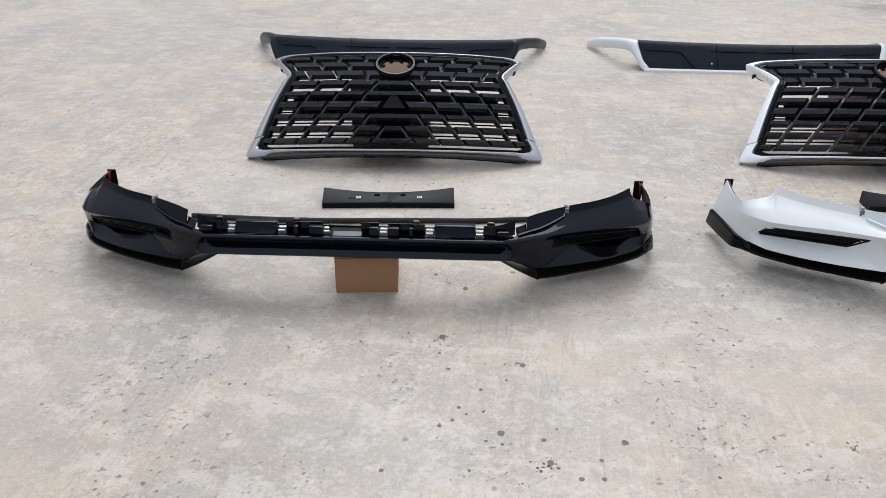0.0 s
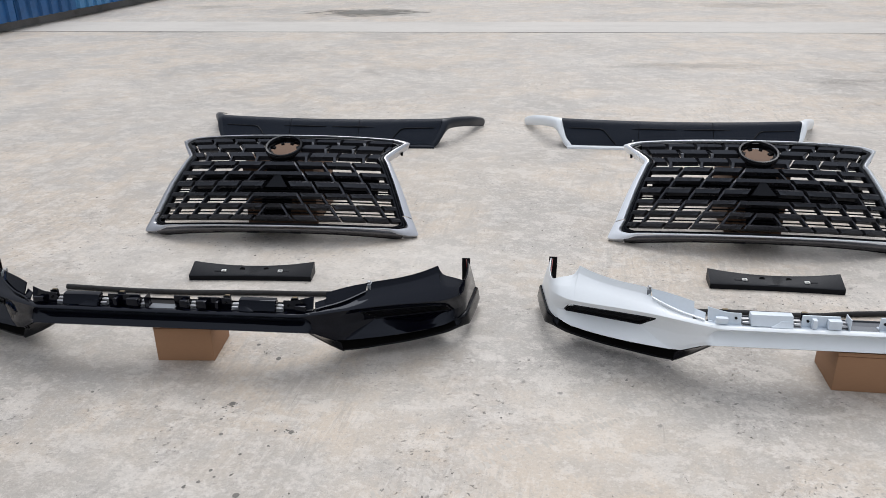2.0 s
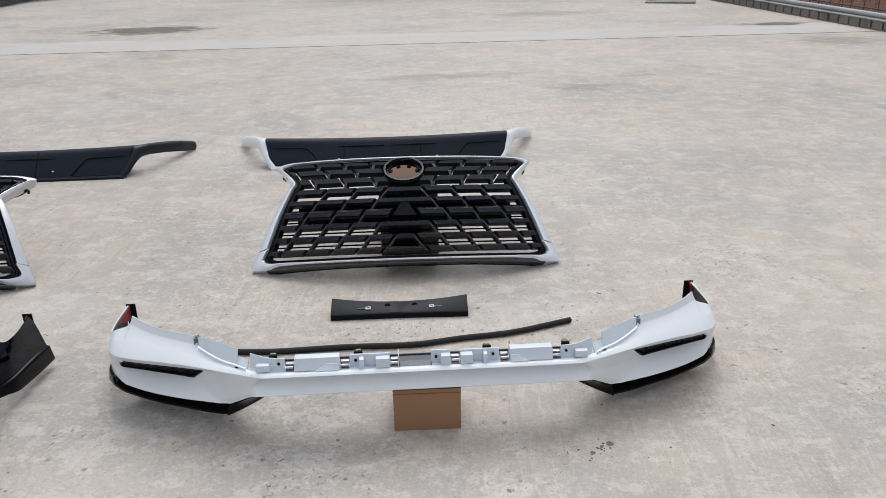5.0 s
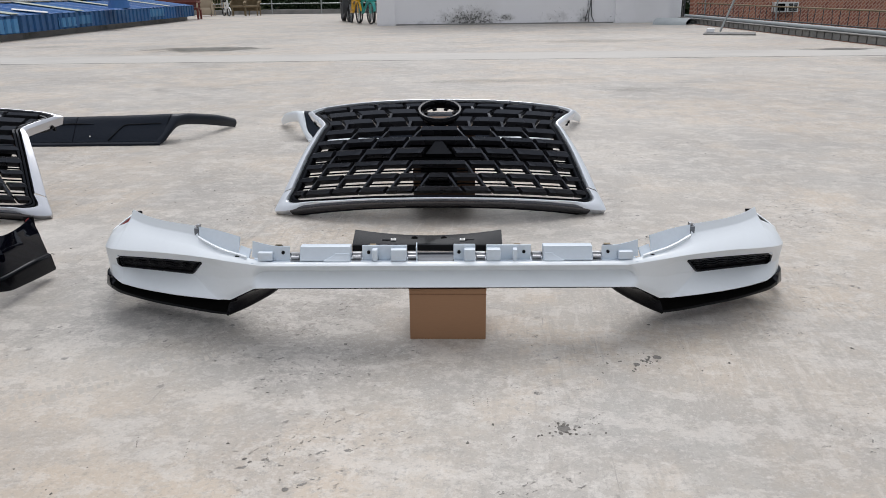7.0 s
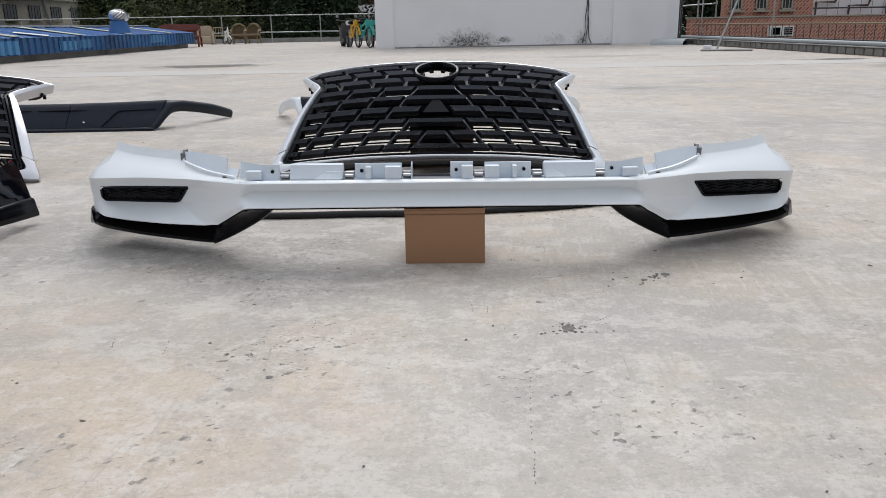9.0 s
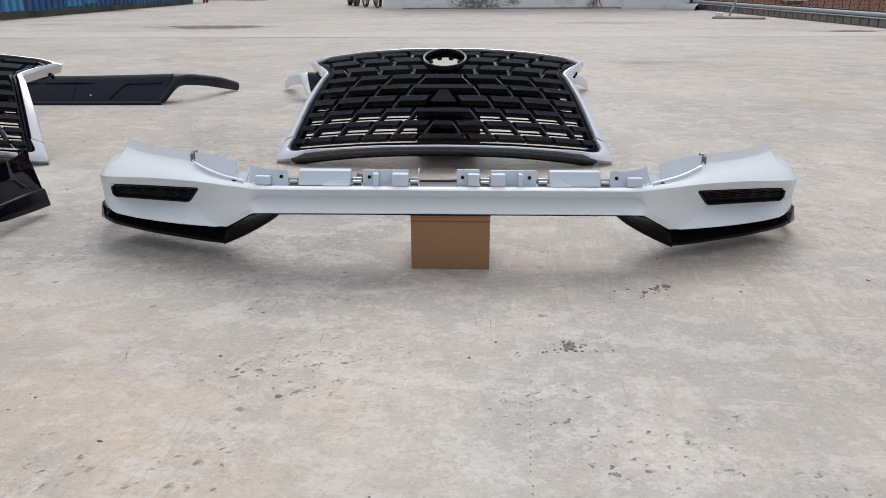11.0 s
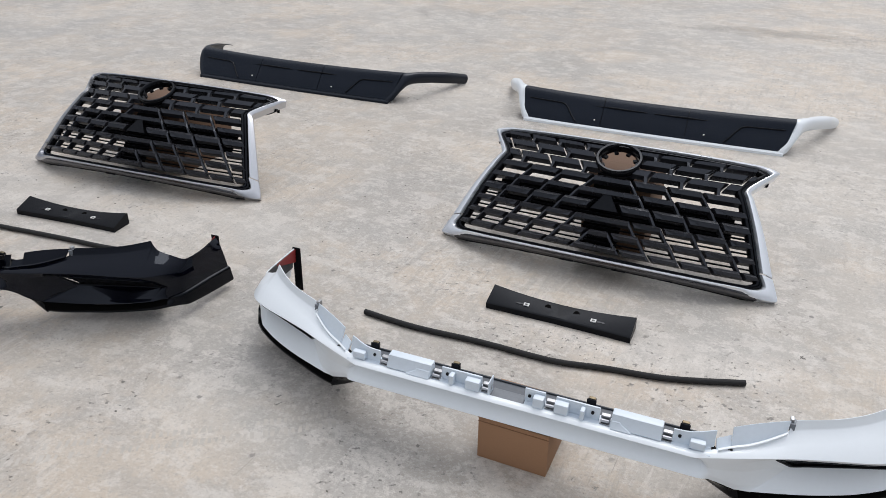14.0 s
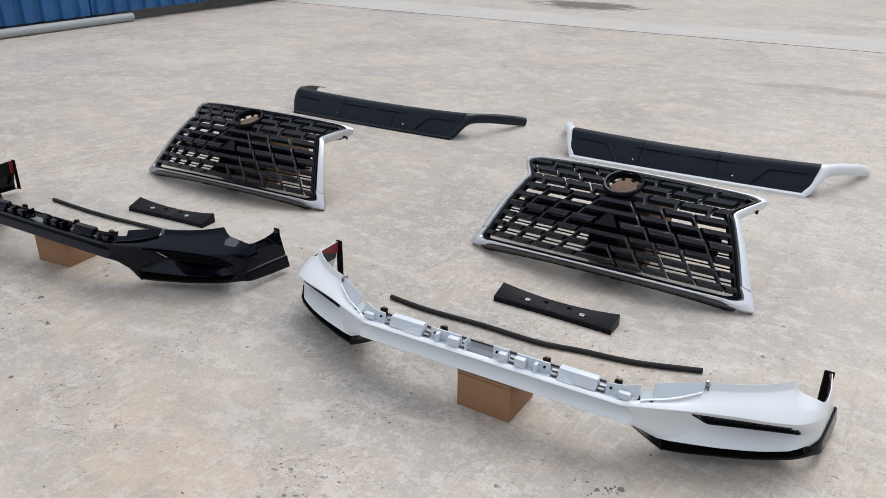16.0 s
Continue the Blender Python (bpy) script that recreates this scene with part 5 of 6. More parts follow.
EAVE, RIDGE_X, RIDGE_Z = .455, -1.45, .655
for i in range(15):
    part("side_sheet", corrugated(-6.0 + 1.76 * i, -6.0 + 1.76 * (i + 1) - .004, .13, .45, .02 + .006 * (i % 2), .25), BLUE_SIDE, shed)
for y0, y1, z0, z1 in ((9.0, 9.75, .15, .40), (11.4, 12.1, .17, .36), (12.3, 12.9, .20, .38), (6.0, 7.0, .14, .42), (16.6, 17.6, .22, .42), (3.0, 3.8, .14, .4)):
    part("patch_sheet", corrugated(y0, y1, z0, z1, .056, .25), BLUE_PATCH, shed, "paler blue patch sheet")
for i in range(30):
    a, b = -6.05 + .88 * i, -6.05 + .88 * (i + 1) - .012
    bm = bmesh.new()
    row = lambda y, d: [(.07, y, EAVE + d), (RIDGE_X, y, RIDGE_Z + d)]
    loft(bm, [row(a, 0), row(a + .03, .025), row(a + .06, 0), row(a + .3, 0), row(a + .32, .015), row(a + .34, 0), row(a + .6, 0), row(a + .62, .015), row(a + .64, 0), row(b, 0)], 1)
    part("roof_sheet", thicken(bm, .004), BLUE_STEEL, shed)
    bm = bmesh.new()
    loft(bm, [[(RIDGE_X - .02, a, RIDGE_Z + .002), (-6.5, a, .40)], [(RIDGE_X - .02, b, RIDGE_Z + .002), (-6.5, b, .40)]], 1)
    part("roof_sheet", thicken(bm, .004), BLUE_STEEL, shed)
part("ridge", boxed(RIDGE_X - .16, RIDGE_X + .10, -6.05, 20.3, RIDGE_Z + .03, RIDGE_Z + .05), WHITE_CLIP, shed, "pale ridge flashing")
for y in (1.5, 4.2, 6.9, 9.6, 12.3, 15.0, 17.9):
    bm = bmesh.new()
    loft(bm, [[(.06, v, EAVE + .03), (RIDGE_X + .12, v, RIDGE_Z + .022)] for v in (y, y + .17, y + .34)], 1)
    part("skylight_strip", thicken(bm, .006), YELLOWED, shed, "yellowed translucent strip")
part("patch", box(bmesh.new(), -.32, .32, -.16, .16, 0, .006, 0, Matrix.Translation((-.18, 10.75, EAVE + .065)) @ Matrix.Rotation(.1309, 4, "Y") @ Matrix.Rotation(.45, 4, "Z")), WHITE_CLIP, shed, "white patch")

vent = thing("roof_vent", "turbine roof vent with silver fins on a blue cone", "vent", Matrix.Translation((-5.16, 20.0, .50)) @ Matrix.Scale(.85, 4))
bm = bmesh.new()
bmesh.ops.create_cone(bm, cap_ends=True, segments=20, radius1=.31, radius2=.215, depth=.34, matrix=Matrix.Translation((0, 0, .17)))
part("cone", bm, BLUE_STEEL, vent, smooth=40)
LEAN = Matrix.Translation((0, 0, .33)) @ Matrix.Rotation(radians(11), 4, "Y") @ Matrix.Translation((0, 0, -.33))
bm = rod(bmesh.new(), (0, 0, .34), (0, 0, .60), .16, 14)
bm.transform(LEAN)
part("hub", bm, INTAKE, vent, "dark inside of the turbine")
for i in range(18):
    a = 2 * math.pi * i / 18
    bm = bmesh.new()
    rows = []
    for z, r in ((.345, .21), (.42, .27), (.50, .28), (.58, .23), (.64, .10)):
        w = 1.1 * (z - .35) / .28
        rows.append([(r * math.cos(a + w), r * math.sin(a + w), z), ((r - .02) * math.cos(a + .22 + w), (r - .02) * math.sin(a + .22 + w), z)])
    loft(bm, rows, 2)
    bm.transform(LEAN)
    part("fin", thicken(bm, .002), SILVER, vent)
bm = rod(bmesh.new(), (0, 0, .635), (0, 0, .65), .12, 16)
bm.transform(LEAN)
part("cap", bm, SILVER, vent)

# loose pipe at the foot of the blue sheets
pipe = part("loose_pipe", tube(bmesh.new(), [(-6.25, 2.6, .055), (-6.12, 5.0, .055), (-5.98, 7.6, .055)], .055, 14), GREY_PIPE, None, "grey plastic drain pipe lying on the floor", smooth=50, category="pipe")


# ---- railing at the roof edge ----
rail = thing("railing", "galvanised steel pipe railing at the roof edge", "railing", pose(0, 32.2, 0))
for z in (1.04, .40):
    part("rail", rod(bmesh.new(), (-16, 0, z), (1.0, 0, z), .02, 8), GALV, rail)
for i in range(8):
    part("post", rod(bmesh.new(), (.3 - 1.93 * i, 0, 0), (.3 - 1.93 * i, 0, 1.03), .024, 8), GALV, rail)
part("kerb_far", boxed(-16, 1.0, 32.3, 32.6, -.3, .17), PARAPET, None, "low kerb under the railing", category="kerb", kind="structure")


# ---- things left on the roof ----
def wicker_chair(label, m):
    c = thing("wicker_chair", label, "chair", m, "wicker chairs")
    bm = bmesh.new()
    rows = []
    for j in range(9):
        z = .17 + .56 * j / 8
        w = .265 * math.sqrt(max(.03, 1 - max(0, (z - .46) / .272) ** 2))
        rows.append([(w * math.sin(a), .24 * math.cos(a) * (.6 + .4 * abs(math.cos(a))) + .06 * (z - .2), z) for a in (-1.5 + 3.0 * i / 10 for i in range(11))])
    loft(bm, rows, 2)
    part("backrest", thicken(bm, .03), WICKER, c, smooth=60)
    part("seat", boxed(-.24, .24, -.26, .16, .30, .37, .02), WICKER, c, smooth=40)
    part("rim", tube(bmesh.new(), [(.27 * math.sin(a), .10 + .07 * math.cos(a), .46 + .275 * math.cos(a)) for a in (-1.57 + 3.14 * i / 12 for i in range(13))], .022, 8), WICKER, c, smooth=50)
    for sx in (-1, 1):
        part("armrest", tube(bmesh.new(), [(sx * .26, .1, .50), (sx * .28, -.1, .50), (sx * .27, -.24, .46), (sx * .25, -.25, .30)], .03, 8), WICKER, c)
        for y in (-.22, .16):
            part("leg", rod(bmesh.new(), (sx * .22, y, 0), (sx * .21, y, .30), .022, 8), WICKER, c)
    return c


CH = wicker_chair("tan wicker tub chair with a rounded back", pose(-4.52, 30.6, 0, 0, 0, 8))
copy_thing(CH, pose(-3.97, 30.5, 0, 0, 0, -7))

arm = thing("armchair", "worn beige upholstered armchair", "armchair", pose(-5.76, 30.6, 0, 0, 0, 14))
part("base", boxed(-.20, .20, -.26, .24, .05, .30, .03), CREAM_CLOTH, arm, smooth=40)
bm = bmesh.new()
loft(bm, [[(-.23 * k, .20, z), (0, .16, z + .015), (.23 * k, .20, z)] for z, k in ((.05, 1.0), (.30, 1.05), (.48, 1.08), (.60, 1.0), (.67, .8))], 2)
part("backrest", thicken(bm, .09), CREAM_CLOTH, arm, smooth=60)
for sx in (-1, 1):
    part("armrest", boxed(*sorted((sx * .205, sx * .30)), -.27, .22, .05, .44, .045), CREAM_CLOTH, arm, smooth=40)
    for y in (-.22, .18):
        part("leg", rod(bmesh.new(), (sx * .20, y, 0), (sx * .20, y, .05), .022, 8), RED_WOOD, arm)

wire = thing("wire_chair", "pale tubular metal armchair with an open back", "chair", pose(-5.30, 30.9, 0, 0, 0, 25))
part("seat", boxed(-.20, .20, -.20, .20, .29, .32, .01), CREAM_CLOTH, wire)
part("back_frame", tube(bmesh.new(), [(-.21, .20, .0), (-.21, .22, .45), (-.17, .24, .62), (.17, .24, .62), (.21, .22, .45), (.21, .20, .0)], .016, 8), CREAM_CLOTH, wire)
for sx in (-1, 1):
    part("armrest", tube(bmesh.new(), [(sx * .22, .21, .46), (sx * .24, -.05, .47), (sx * .23, -.20, .43), (sx * .22, -.21, 0)], .016, 8), CREAM_CLOTH, wire)
for x in (-.1, 0, .1):
    part("back_bar", rod(bmesh.new(), (x, .22, .32), (x, .24, .61), .008, 6), CREAM_CLOTH, wire)

bench = thing("bench", "red-brown lacquered wooden bench with a curved solid back", "bench", pose(-5.78, 27.3, 0, 0, 0, 3))
part("seat", boxed(-.72, .66, -.42, .05, .33, .37, .006), RED_WOOD, bench)
bm = bmesh.new()
loft(bm, [[(x, .06, .30), (x, .09, .50), (x, .13, .74 - .10 * max(0, (abs(x) - .45) / .27) ** 2)] for x in (-.72, -.65, -.55, -.45, 0, .45, .55, .62, .66)], 2)
part("backrest", thicken(bm, .04), RED_WOOD, bench, "curved red-brown back panel", smooth=40)
part("back_rail", boxed(-.70, .64, .02, .055, .52, .57, .008), RED_WOOD, bench)
for sx in (-.72, .66):
    part("armrest", boxed(sx - .03, sx + .03, -.42, .10, .52, .56, .012), RED_WOOD, bench)
    part("arm_post", boxed(sx - .025, sx + .025, -.40, -.35, .372, .518), CREAM_CLOTH, bench, "pale worn arm post")
    for y in (-.38, .09):
        part("leg", boxed(sx - .03, sx + .03, y - .03, y + .03, 0, .328 if y < 0 else .30), RED_WOOD, bench)


def bicycle(paint, label, m, r=.26, s=1.0, basket=True):
    b = thing("bicycle", label, "bicycle", m, "bicycles")
    for cx in (-.42 * s, .42 * s):
        bm = bmesh.new()
        seg = 24
        rings = [[bm.verts.new((cx + (r + .018 * math.cos(c)) * math.cos(a), .018 * math.sin(c), r + .018 + (r + .018 * math.cos(c)) * math.sin(a))) for c in (2 * math.pi * j / 6 for j in range(6))] for a in (2 * math.pi * i / seg for i in range(seg))]
        for i in range(seg):
            for j in range(6):
                bm.faces.new((rings[i][j], rings[i][(j + 1) % 6], rings[(i + 1) % seg][(j + 1) % 6], rings[(i + 1) % seg][j]))
        wheel = part("wheel", bm, RUBBER, b, "black rubber tyre", smooth=50)
        for i in range(10):
            a = math.pi * i / 10
            part("spoke", rod(bmesh.new(), (cx - r * math.cos(a), 0, r + .018 - r * math.sin(a)), (cx + r * math.cos(a), 0, r + .018 + r * math.sin(a)), .003, 4), GALV, wheel)
    h = r + .018
    for p, q, t in (((-.42 * s, 0, h), (-.12 * s, 0, h), .014), ((-.12 * s, 0, h), (-.22 * s, 0, h + .34), .016), ((-.12 * s, 0, h), (.30 * s, 0, h + .34), .018), ((-.2 * s, 0, h + .26), (.28 * s, 0, h + .40), .016), ((-.42 * s, 0, h), (-.2 * s, 0, h + .26), .012), ((.42 * s, 0, h), (.27 * s, 0, h + .46), .014)):
        part("frame_tube", rod(bmesh.new(), p, q, t * 1.6, 8), paint, b)
    part("handlebar", tube(bmesh.new(), [(.18 * s, -.24, h + .50), (.26 * s, -.12, h + .47), (.27 * s, 0, h + .46), (.26 * s, .12, h + .47), (.18 * s, .24, h + .50)], .012, 6), FENCE_IRON, b)
    part("saddle", boxed(-.32 * s, -.12 * s, -.07, .07, h + .35, h + .41, .02), BLACK_RAW, b, smooth=40)
    if basket:
        bk = part("basket", boxed(.32 * s, .50 * s, -.085, .085, h + .30, h + .43, .01), paint, b)
    part("mudguard", tube(bmesh.new(), [(.42 * s + (r + .03) * math.cos(a), 0, h + (r + .03) * math.sin(a)) for a in (.2 + .25 * i for i in range(9))], .028, 6), paint, b)
    return b


bicycle(YELLOW_PAINT, "yellow rental bicycle parked beside the stair house", pose(.34, 22.3, 0, 0, 0, -72), .26)
bicycle(TEAL_PAINT, "teal rental bicycle parked beside the stair house", pose(.66, 21.6, 0, 0, 0, -66), .26)
bicycle(TEAL_PAINT, "teal rental bicycle parked behind the others", pose(.80, 22.5, 0, 0, 0, -80), .26)
bicycle(WHITE_CLIP, "small white child bicycle beside the chairs", pose(-4.92, 30.3, 0, 0, 0, -50), .13, .45, False)

scooter = thing("scooter", "dark motor scooter parked beside the bicycles", "scooter", pose(.02, 23.6, 0, 0, 0, -75))
for cx in (-.46, .46):
    wheel = part("wheel", rod(bmesh.new(), (cx, -.05, .20), (cx, .05, .20), .20, 22), RUBBER, scooter, "black rubber tyre")
    part("rim", rod(bmesh.new(), (cx, -.056, .20), (cx, .056, .20), .10, 16), GALV, wheel)
bm = bmesh.new()
loft(bm, [[(x, -w, z0), (x, -w, z1), (x, w, z1), (x, w, z0), (x, -w, z0)] for x, w, z0, z1 in ((-.60, .06, .36, .46), (-.35, .12, .30, .52), (-.10, .13, .14, .50), (.02, .12, .12, .22), (.22, .12, .12, .22), (.30, .13, .14, .62), (.40, .10, .30, .66))], 2)
part("body", bm, FENCE_IRON, scooter, smooth=40)
part("seat", boxed(-.58, -.06, -.11, .11, .53, .60, .03), BLACK_RAW, scooter, smooth=40)
part("front_shield", boxed(.34, .40, -.18, .18, .25, .66, .02), FENCE_IRON, scooter)
part("handlebar", tube(bmesh.new(), [(.22, -.30, .74), (.32, -.12, .72), (.34, 0, .70), (.32, .12, .72), (.22, .30, .74)], .018, 8), FENCE_IRON, scooter)
part("headlight", rod(bmesh.new(), (.38, 0, .66), (.44, 0, .65), .06, 14), WHITE_CLIP, scooter, "round white headlight")
for sy in (-1, 1):
    part("mirror", rod(bmesh.new(), (.28, sy * .27, .84), (.27, sy * .27, .84), .045, 12), GALV, scooter)
    part("mirror_stem", rod(bmesh.new(), (.27, sy * .22, .73), (.28, sy * .27, .84), .006, 6), FENCE_IRON, scooter)
part("mudguard", tube(bmesh.new(), [(.46 + .22 * math.cos(a), 0, .20 + .22 * math.sin(a)) for a in (.1 + .3 * i for i in range(9))], .05, 8), FENCE_IRON, scooter)


# ---- parapet, pipe and fence on the far side ----
par = part("parapet", boxed(8.70, 8.95, -6, 20.3, 0, .115), PARAPET, None, "low grey hollow-block parapet at the roof edge", category="parapet", kind="structure")
for i in range(62):
    y = 4.6 + .25 * i
    part("block", boxed(8.665, 8.70, y + .018, y + .232, .006, .108, .004), PARAPET, par)
part("coping", boxed(8.62, 8.98, -6, 20.3, .117, .132, .004), PARAPET, par)
part("parapet_pipe", rod(bmesh.new(), (8.78, 3.5, .165), (8.78, 20.2, .165), .036, 12), GREY_PIPE, None, "grey plastic pipe along the top of the parapet", smooth=40, category="pipe")
fence = thing("fence", "dark iron bar fence with a pale top rail behind the parapet", "fence", pose(9.05, 0, 0))
part("top_rail", rod(bmesh.new(), (0, 3.5, .46), (0, 20.2, .46), .014, 6), WICKER, fence)
part("low_rail", rod(bmesh.new(), (0, 3.5, .20), (0, 20.2, .20), .010, 6), FENCE_IRON, fence)
for i in range(60):
    y = 3.6 + .28 * i
    part("bar", rod(bmesh.new(), (.02 * math.sin(i * 2.3), y + .05 * math.sin(i * 1.7), .0), (.0, y, .46), .007, 5), FENCE_IRON, fence)
for i in range(5):
    y = 4.2 + 3.9 * i
    part("post", rod(bmesh.new(), (.06, y, -.2), (.06, y, 1.9), .016, 8), GALV, fence)
part("leaning_rod", rod(bmesh.new(), (7.9, 15.6, .012), (8.72, 15.9, 1.9), .02, 8), GALV, None, "thin steel pole leaning against the fence", category="pole")


# ---- beyond the roof ----
def brick_wall_material():
    m = bpy.data.materials.new("brick_facing")
    m.use_nodes = True
    t = m.node_tree
    b = t.nodes["Principled BSDF"]
    co, mp, br = t.nodes.new("ShaderNodeTexCoord"), t.nodes.new("ShaderNodeMapping"), t.nodes.new("ShaderNodeTexBrick")
    mp.inputs["Rotation"].default_value = (radians(90), 0, radians(45))
    br.inputs["Color1"].default_value = (0.50, 0.20, 0.125, 1)
    br.inputs["Color2"].default_value = (0.27, 0.085, 0.06, 1)
    br.inputs["Mortar"].default_value = (0.52, 0.33, 0.25, 1)
    br.inputs["Scale"].default_value = 2.6
    br.inputs["Mortar Size"].default_value = 0.05
    t.links.new(co.outputs["Object"], mp.inputs[0]), t.links.new(mp.outputs[0], br.inputs["Vector"])
    t.links.new(br.outputs[0], b.inputs["Base Color"])
    b.inputs["Roughness"].default_value = 0.7
    return m


BRICK_FACE = brick_wall_material()


def window_in(parent, x0, x1, y, z0, z1, bars=2, rim=WHITE_CLIP):
    w = part("window", boxed(x0, x1, y - .02, y + .02, z0, z1), GLASS, parent)
    for a, b, c, d in ((x0, x1, z0, z0 + .05), (x0, x1, z1 - .05, z1), (x0, x0 + .05, z0, z1), (x1 - .05, x1, z0, z1)):
        part("frame", boxed(a, b, y - .05, y - .021, c, d), rim, w)
    for i in range(bars):
        x = x0 + (x1 - x0) * (i + 1) / (bars + 1)
        part("bar", boxed(x - .012, x + .012, y - .045, y - .022, z0 + .05, z1 - .05), rim, w)
    part("sill", boxed(x0 - .08, x1 + .08, y - .12, y - .021, z0 - .08, z0 - .004), OLD_CONCRETE, w)


brick_house = thing("brick_house", "red brick building with barred windows across the street", "building", pose(0, 30, 0))
part("wall", boxed(13.7, 17.1, 0, .3, -9, 9), BRICK_FACE, brick_house)
part("low_wall", boxed(12.0, 24, -1.2, -.9, -9, .62), BRICK_FACE, brick_house)
part("coping", boxed(11.95, 24.05, -1.25, -.85, .621, .67), OLD_CONCRETE, brick_house)
for x0 in (13.93, 14.88, 15.86):
    window_in(brick_house, x0, x0 + .44, -.02, .90, 2.2, 2, OLD_CONCRETE)
    window_in(brick_house, x0, x0 + .44, -.02, 4.0, 5.4, 2, OLD_CONCRETE)
ac = part("air_vent_box", boxed(14.88, 15.75, -1.45, -1.21, -.04, .31, .01), WHITE_CLIP, brick_house, "white louvred box")
for x0, x1 in ((14.93, 15.25), (15.40, 15.70)):
    part("opening", boxed(x0, x1, -1.47, -1.451, .01, .26), INTAKE, ac)
for i in range(3):
    part("louvre", boxed(15.40, 15.70, -1.50, -1.471, .06 + .07 * i, .075 + .07 * i), WHITE_CLIP, ac)
part("mullion", boxed(15.54, 15.56, -1.50, -1.471, .01, .26), WHITE_CLIP, ac)

pale_house = thing("tiled_house", "pale tiled building with drain pipes across the street", "building", pose(0, 33, 0))
part("wall", boxed(17.15, 34, 0, 6, -9, 9), WHITEWASH, pale_house)
for i in range(34):
    part("joint", boxed(17.3 + .48 * i, 17.32 + .48 * i, -.012, -.001, .2, 9), OLD_CONCRETE, pale_house)
for x, z in ((19.6, .9), (21.0, .75), (22.6, .9)):
    part("pipe", tube(bmesh.new(), [(x, -.12, 9), (x, -.12, z + .6), (x - .1, -.12, z + .3), (x - .9, -.12, z + .3), (x - .9, -.12, -1)], .05, 6), RUST, pale_house)
part("handrail", rod(bmesh.new(), (17.4, -.6, .95), (30, -.6, .95), .03, 6), FENCE_IRON, pale_house)

greenhouse = thing("roof_frame", "galvanised open frame on a neighbouring roof", "frame", pose(0, 30.5, 0))
for x in (11.7, 12.2, 12.9, 13.6):
    part("post", rod(bmesh.new(), (x, 0, -9), (x, 0, 3.4), .035, 6), GALV, greenhouse)
for z in (1.05, 1.55, 2.4, 3.3):
    part("crossbar", rod(bmesh.new(), (11.6, 0, z), (13.65, 0, z + .12), .028, 6), GALV, greenhouse)

old = thing("concrete_house", "stained concrete building with small barred windows", "building", pose(-27.6, 75, 0, 0, 0, 90))
part("wall", boxed(-24, 17, 0, 8, -9, 3.5), OLD_CONCRETE, old)
part("cornice", boxed(-24.1, 17.1, -.25, -.01, 3.1, 3.52), OLD_CONCRETE, old)
part("upper_floor", boxed(-24, -7, .8, 8, 3.53, 8), OLD_CONCRETE, old)
for i in range(10):
    x = -22.5 + 3.9 * i
    window_in(old, x, x + 1.9, -.02, 1.5, 2.6, 3, FENCE_IRON)
for x in (-16.2, -8.2, -1.2, 6.5, 13.5):
    part("downpipe", tube(bmesh.new(), [(x + .9, -.14, -6), (x + .7, -.14, .6), (x, -.14, 2.7), (x, -.14, 3.08)], .10, 8), GREY_PIPE, old, "pale plastic downpipe")

red_tower = thing("red_balcony_house", "red-brown balcony front behind the railing", "building", pose(-.52, 39, 0))
for x in (0.0, 1.5):
    part("post", boxed(x, x + .14, 0, .14, -9, 7), RUST, red_tower)
for z in (-.4, 1.0, 2.6, 4.2):
    part("balcony", boxed(0, 2.0, -.2, 1.6, z, z + .12), OLD_CONCRETE, red_tower)
    part("balcony_rail", boxed(0, 2.0, -.2, -.15, z + .13, z + .55), WHITEWASH, red_tower)
part("back_wall", boxed(0, 2.0, 1.7, 2.0, -9, 7), RED_WOOD, red_tower)


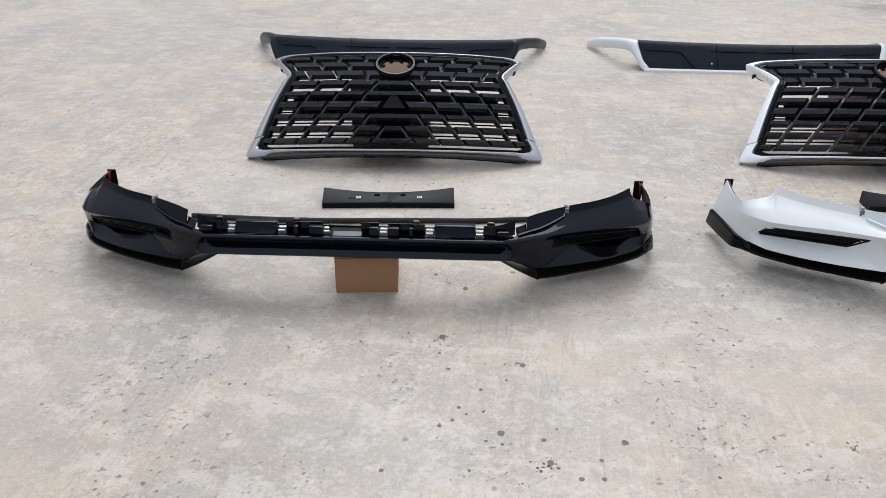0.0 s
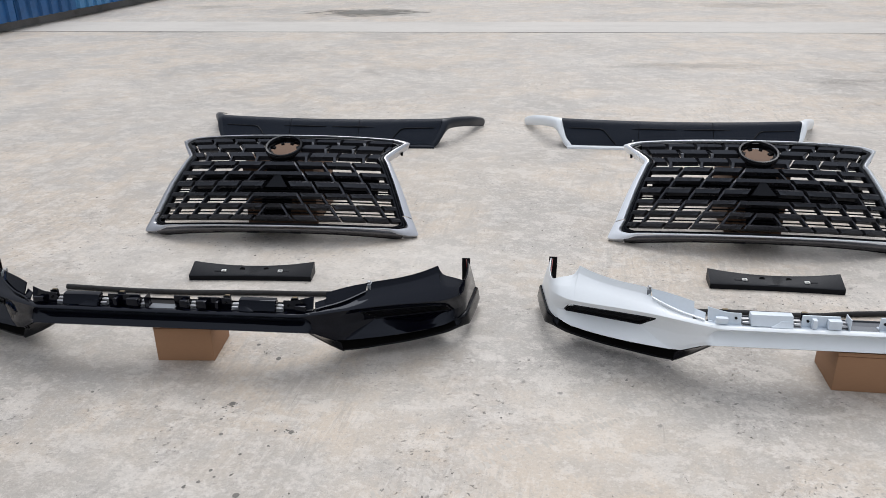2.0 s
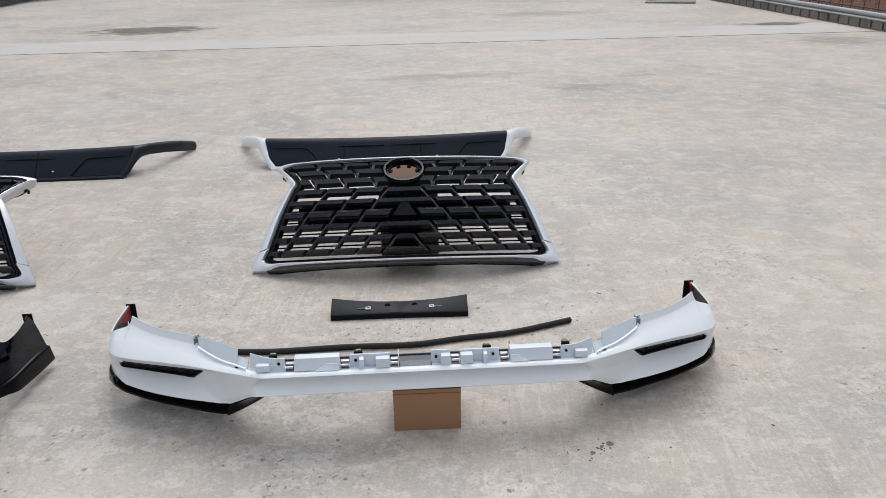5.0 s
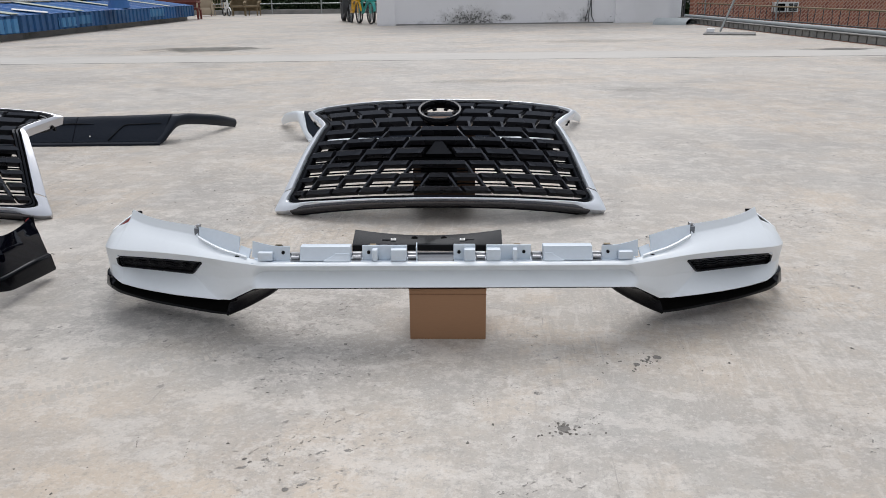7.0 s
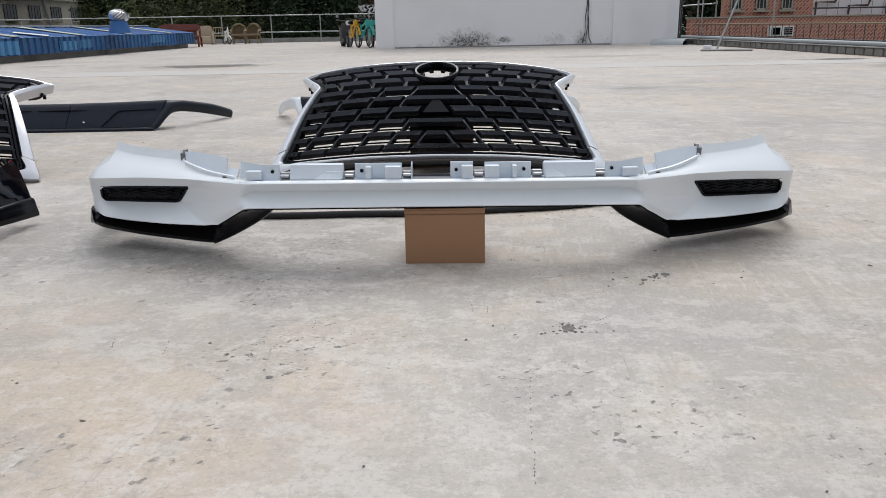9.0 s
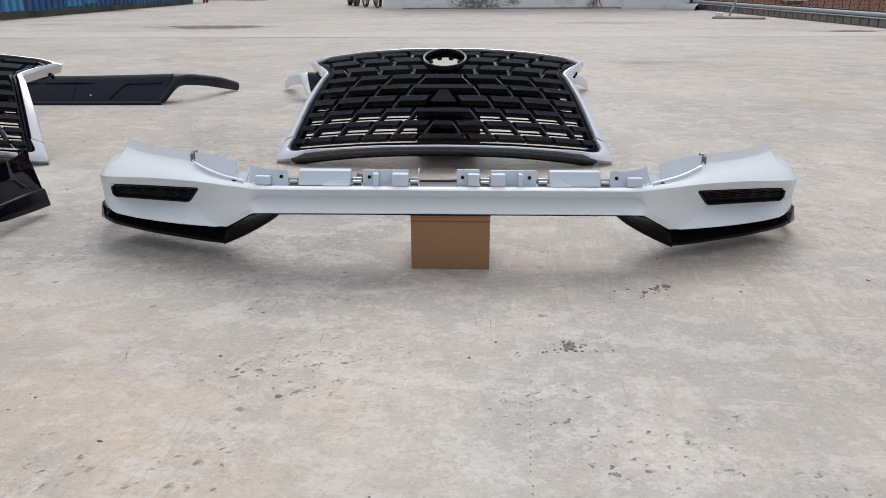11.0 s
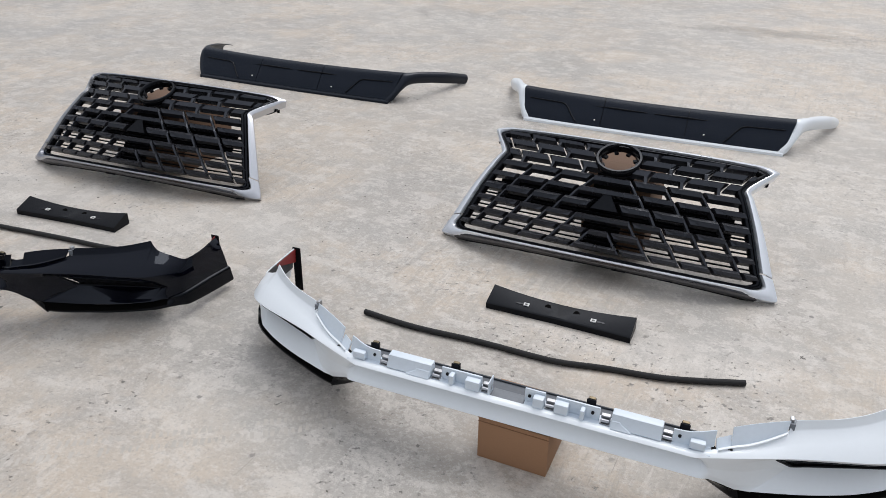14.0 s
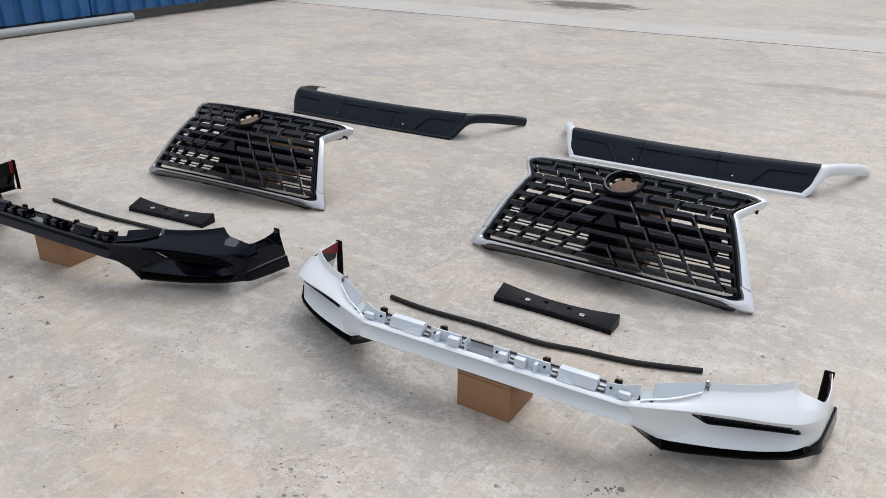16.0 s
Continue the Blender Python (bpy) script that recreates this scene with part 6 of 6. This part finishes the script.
def tree(label, x, y, base, height, spread, mat, seed, leaves=2600, size=.34):
    rnd = random.Random(seed)
    t = thing("tree", label, "tree", pose(x, y, base), "trees behind the roof")
    limbs = []
    bm = bmesh.new()
    tube(bm, [(0, 0, 0), (rnd.uniform(-.2, .2), 0, height * .25), (rnd.uniform(-.4, .4), rnd.uniform(-.3, .3), height * .55), (0, 0, height * .8)], [.38, .30, .2, .06], 8)
    part("trunk", bm, BARK, t)
    for i in range(7):
        a = rnd.uniform(0, 6.28)
        z = height * rnd.uniform(.35, .7)
        tip = Vector((math.cos(a) * spread * rnd.uniform(.5, .9), math.sin(a) * spread * rnd.uniform(.5, .9), z + height * rnd.uniform(.1, .25)))
        part("limb", tube(bmesh.new(), [(0, 0, z), tip * .5 + Vector((0, 0, z * .5 + .4)), tip], [.14, .09, .03], 6), BARK, t)
        limbs.append(tip)
    clumps = limbs + [Vector((rnd.gauss(0, spread * .5), rnd.gauss(0, spread * .5), height * rnd.uniform(.45, 1.0))) for _ in range(16)]
    me_v, me_f = [], []
    for _ in range(leaves):
        c = rnd.choice(clumps)
        p = c + Vector((rnd.gauss(0, spread * .2), rnd.gauss(0, spread * .2), rnd.gauss(0, height * .075)))
        u = Vector((rnd.gauss(0, 1), rnd.gauss(0, 1), rnd.gauss(0, .6))).normalized()
        w = u.cross(Vector((rnd.gauss(0, 1), rnd.gauss(0, 1), rnd.gauss(0, 1)))).normalized()
        s = size * rnd.uniform(.5, 1.3)
        n = len(me_v)
        me_v += [p - u * s, p - u * s * .1 + w * s * .45, p + u * s, p - u * s * .1 - w * s * .45]
        me_f.append((n, n + 1, n + 2, n + 3))
    me = bpy.data.meshes.new("crown")
    me.from_pydata([tuple(v) for v in me_v], [], me_f)
    me.materials.append(mat)
    ob = new("crown", me)
    ob.parent = t
    return t


rnd = random.Random(21)
for i in range(8):
    tree("dense dark green tree behind the roof edge", -10.6 + 2.1 * i + rnd.uniform(-.5, .5), 45 + rnd.uniform(-2, 4), -9, 14 + rnd.uniform(-1, 3), 3.4, LEAF, 40 + i, 10000, .12)
for i in range(5):
    tree("olive green tree in front of the taller ones", -10.4 + 2.4 * i + rnd.uniform(-.6, .6), 38.8 + rnd.uniform(-1, 1.5), -9, 10.0 + rnd.uniform(-.8, .8), 2.4, LEAF_LIGHT if i < 3 else LEAF, 80 + i, 9000, .10)
for i in range(7):
    tree("tall dark tree far behind the roof", -16 + 4.0 * i, 60 + rnd.uniform(-2, 3), -9, 21 + rnd.uniform(-2, 3), 5.0, LEAF, 120 + i, 8000, .2)
tree("low olive shrub tree in front of the old building", -19.5, 58, -9, 10.6, 2.2, LEAF_LIGHT, 95, 7000, .12)
tree("dark tree between the buildings", 17.2, 43, -9, 14, 3.0, LEAF, 170, 5000, .2)
tree("dark tree between the buildings", 19.6, 45, -9, 14, 3.0, LEAF, 171, 5000, .2)

# far woods that close the gaps between the trees
rnd = random.Random(77)
bm = bmesh.new()
rows = []
for i in range(90):
    x = -24 + .5 * i
    top = 9 + 1.6 * math.sin(i * .31) + rnd.uniform(-.8, .8)
    rows.append([(x + rnd.uniform(-.2, .2), 66 + rnd.uniform(-.9, .9), -9 + (top + 9) * j / 22 + (rnd.uniform(-.3, .3) if 0 < j < 22 else 0)) for j in range(23)])
loft(bm, rows, 1)
part("far_woods", thicken(bm, .6), LEAF, None, "dark green mass of far trees behind the roof", category="woods", kind="stuff")

# palm above the old building
palm = thing("palm_tree", "palm with long drooping fronds above the old building", "palm", pose(-14.6, 52, -9))
part("trunk", tube(bmesh.new(), [(0, 0, 0), (.2, 0, 5), (.1, 0, 11.2)], [.2, .15, .12], 8), BARK, palm)
rnd = random.Random(9)
for i in range(16):
    a = 2 * math.pi * i / 16 + rnd.uniform(-.2, .2)
    up = rnd.uniform(.2, 1.2)
    bm = bmesh.new()
    rows = []
    for j in range(7):
        u = j / 6
        d = 2.6 * u
        z = 11.2 + up * 1.4 * u - 2.4 * u * u
        w = .22 * math.sin(math.pi * min(1, u + .12)) + .01
        rows.append([(d * math.cos(a) - w * math.sin(a), d * math.sin(a) + w * math.cos(a), z - .12), (.1 + d * math.cos(a), d * math.sin(a), z), (d * math.cos(a) + w * math.sin(a), d * math.sin(a) - w * math.cos(a), z - .12)])
    loft(bm, rows, 2)
    part("frond", thicken(bm, .01), LEAF_LIGHT, palm)
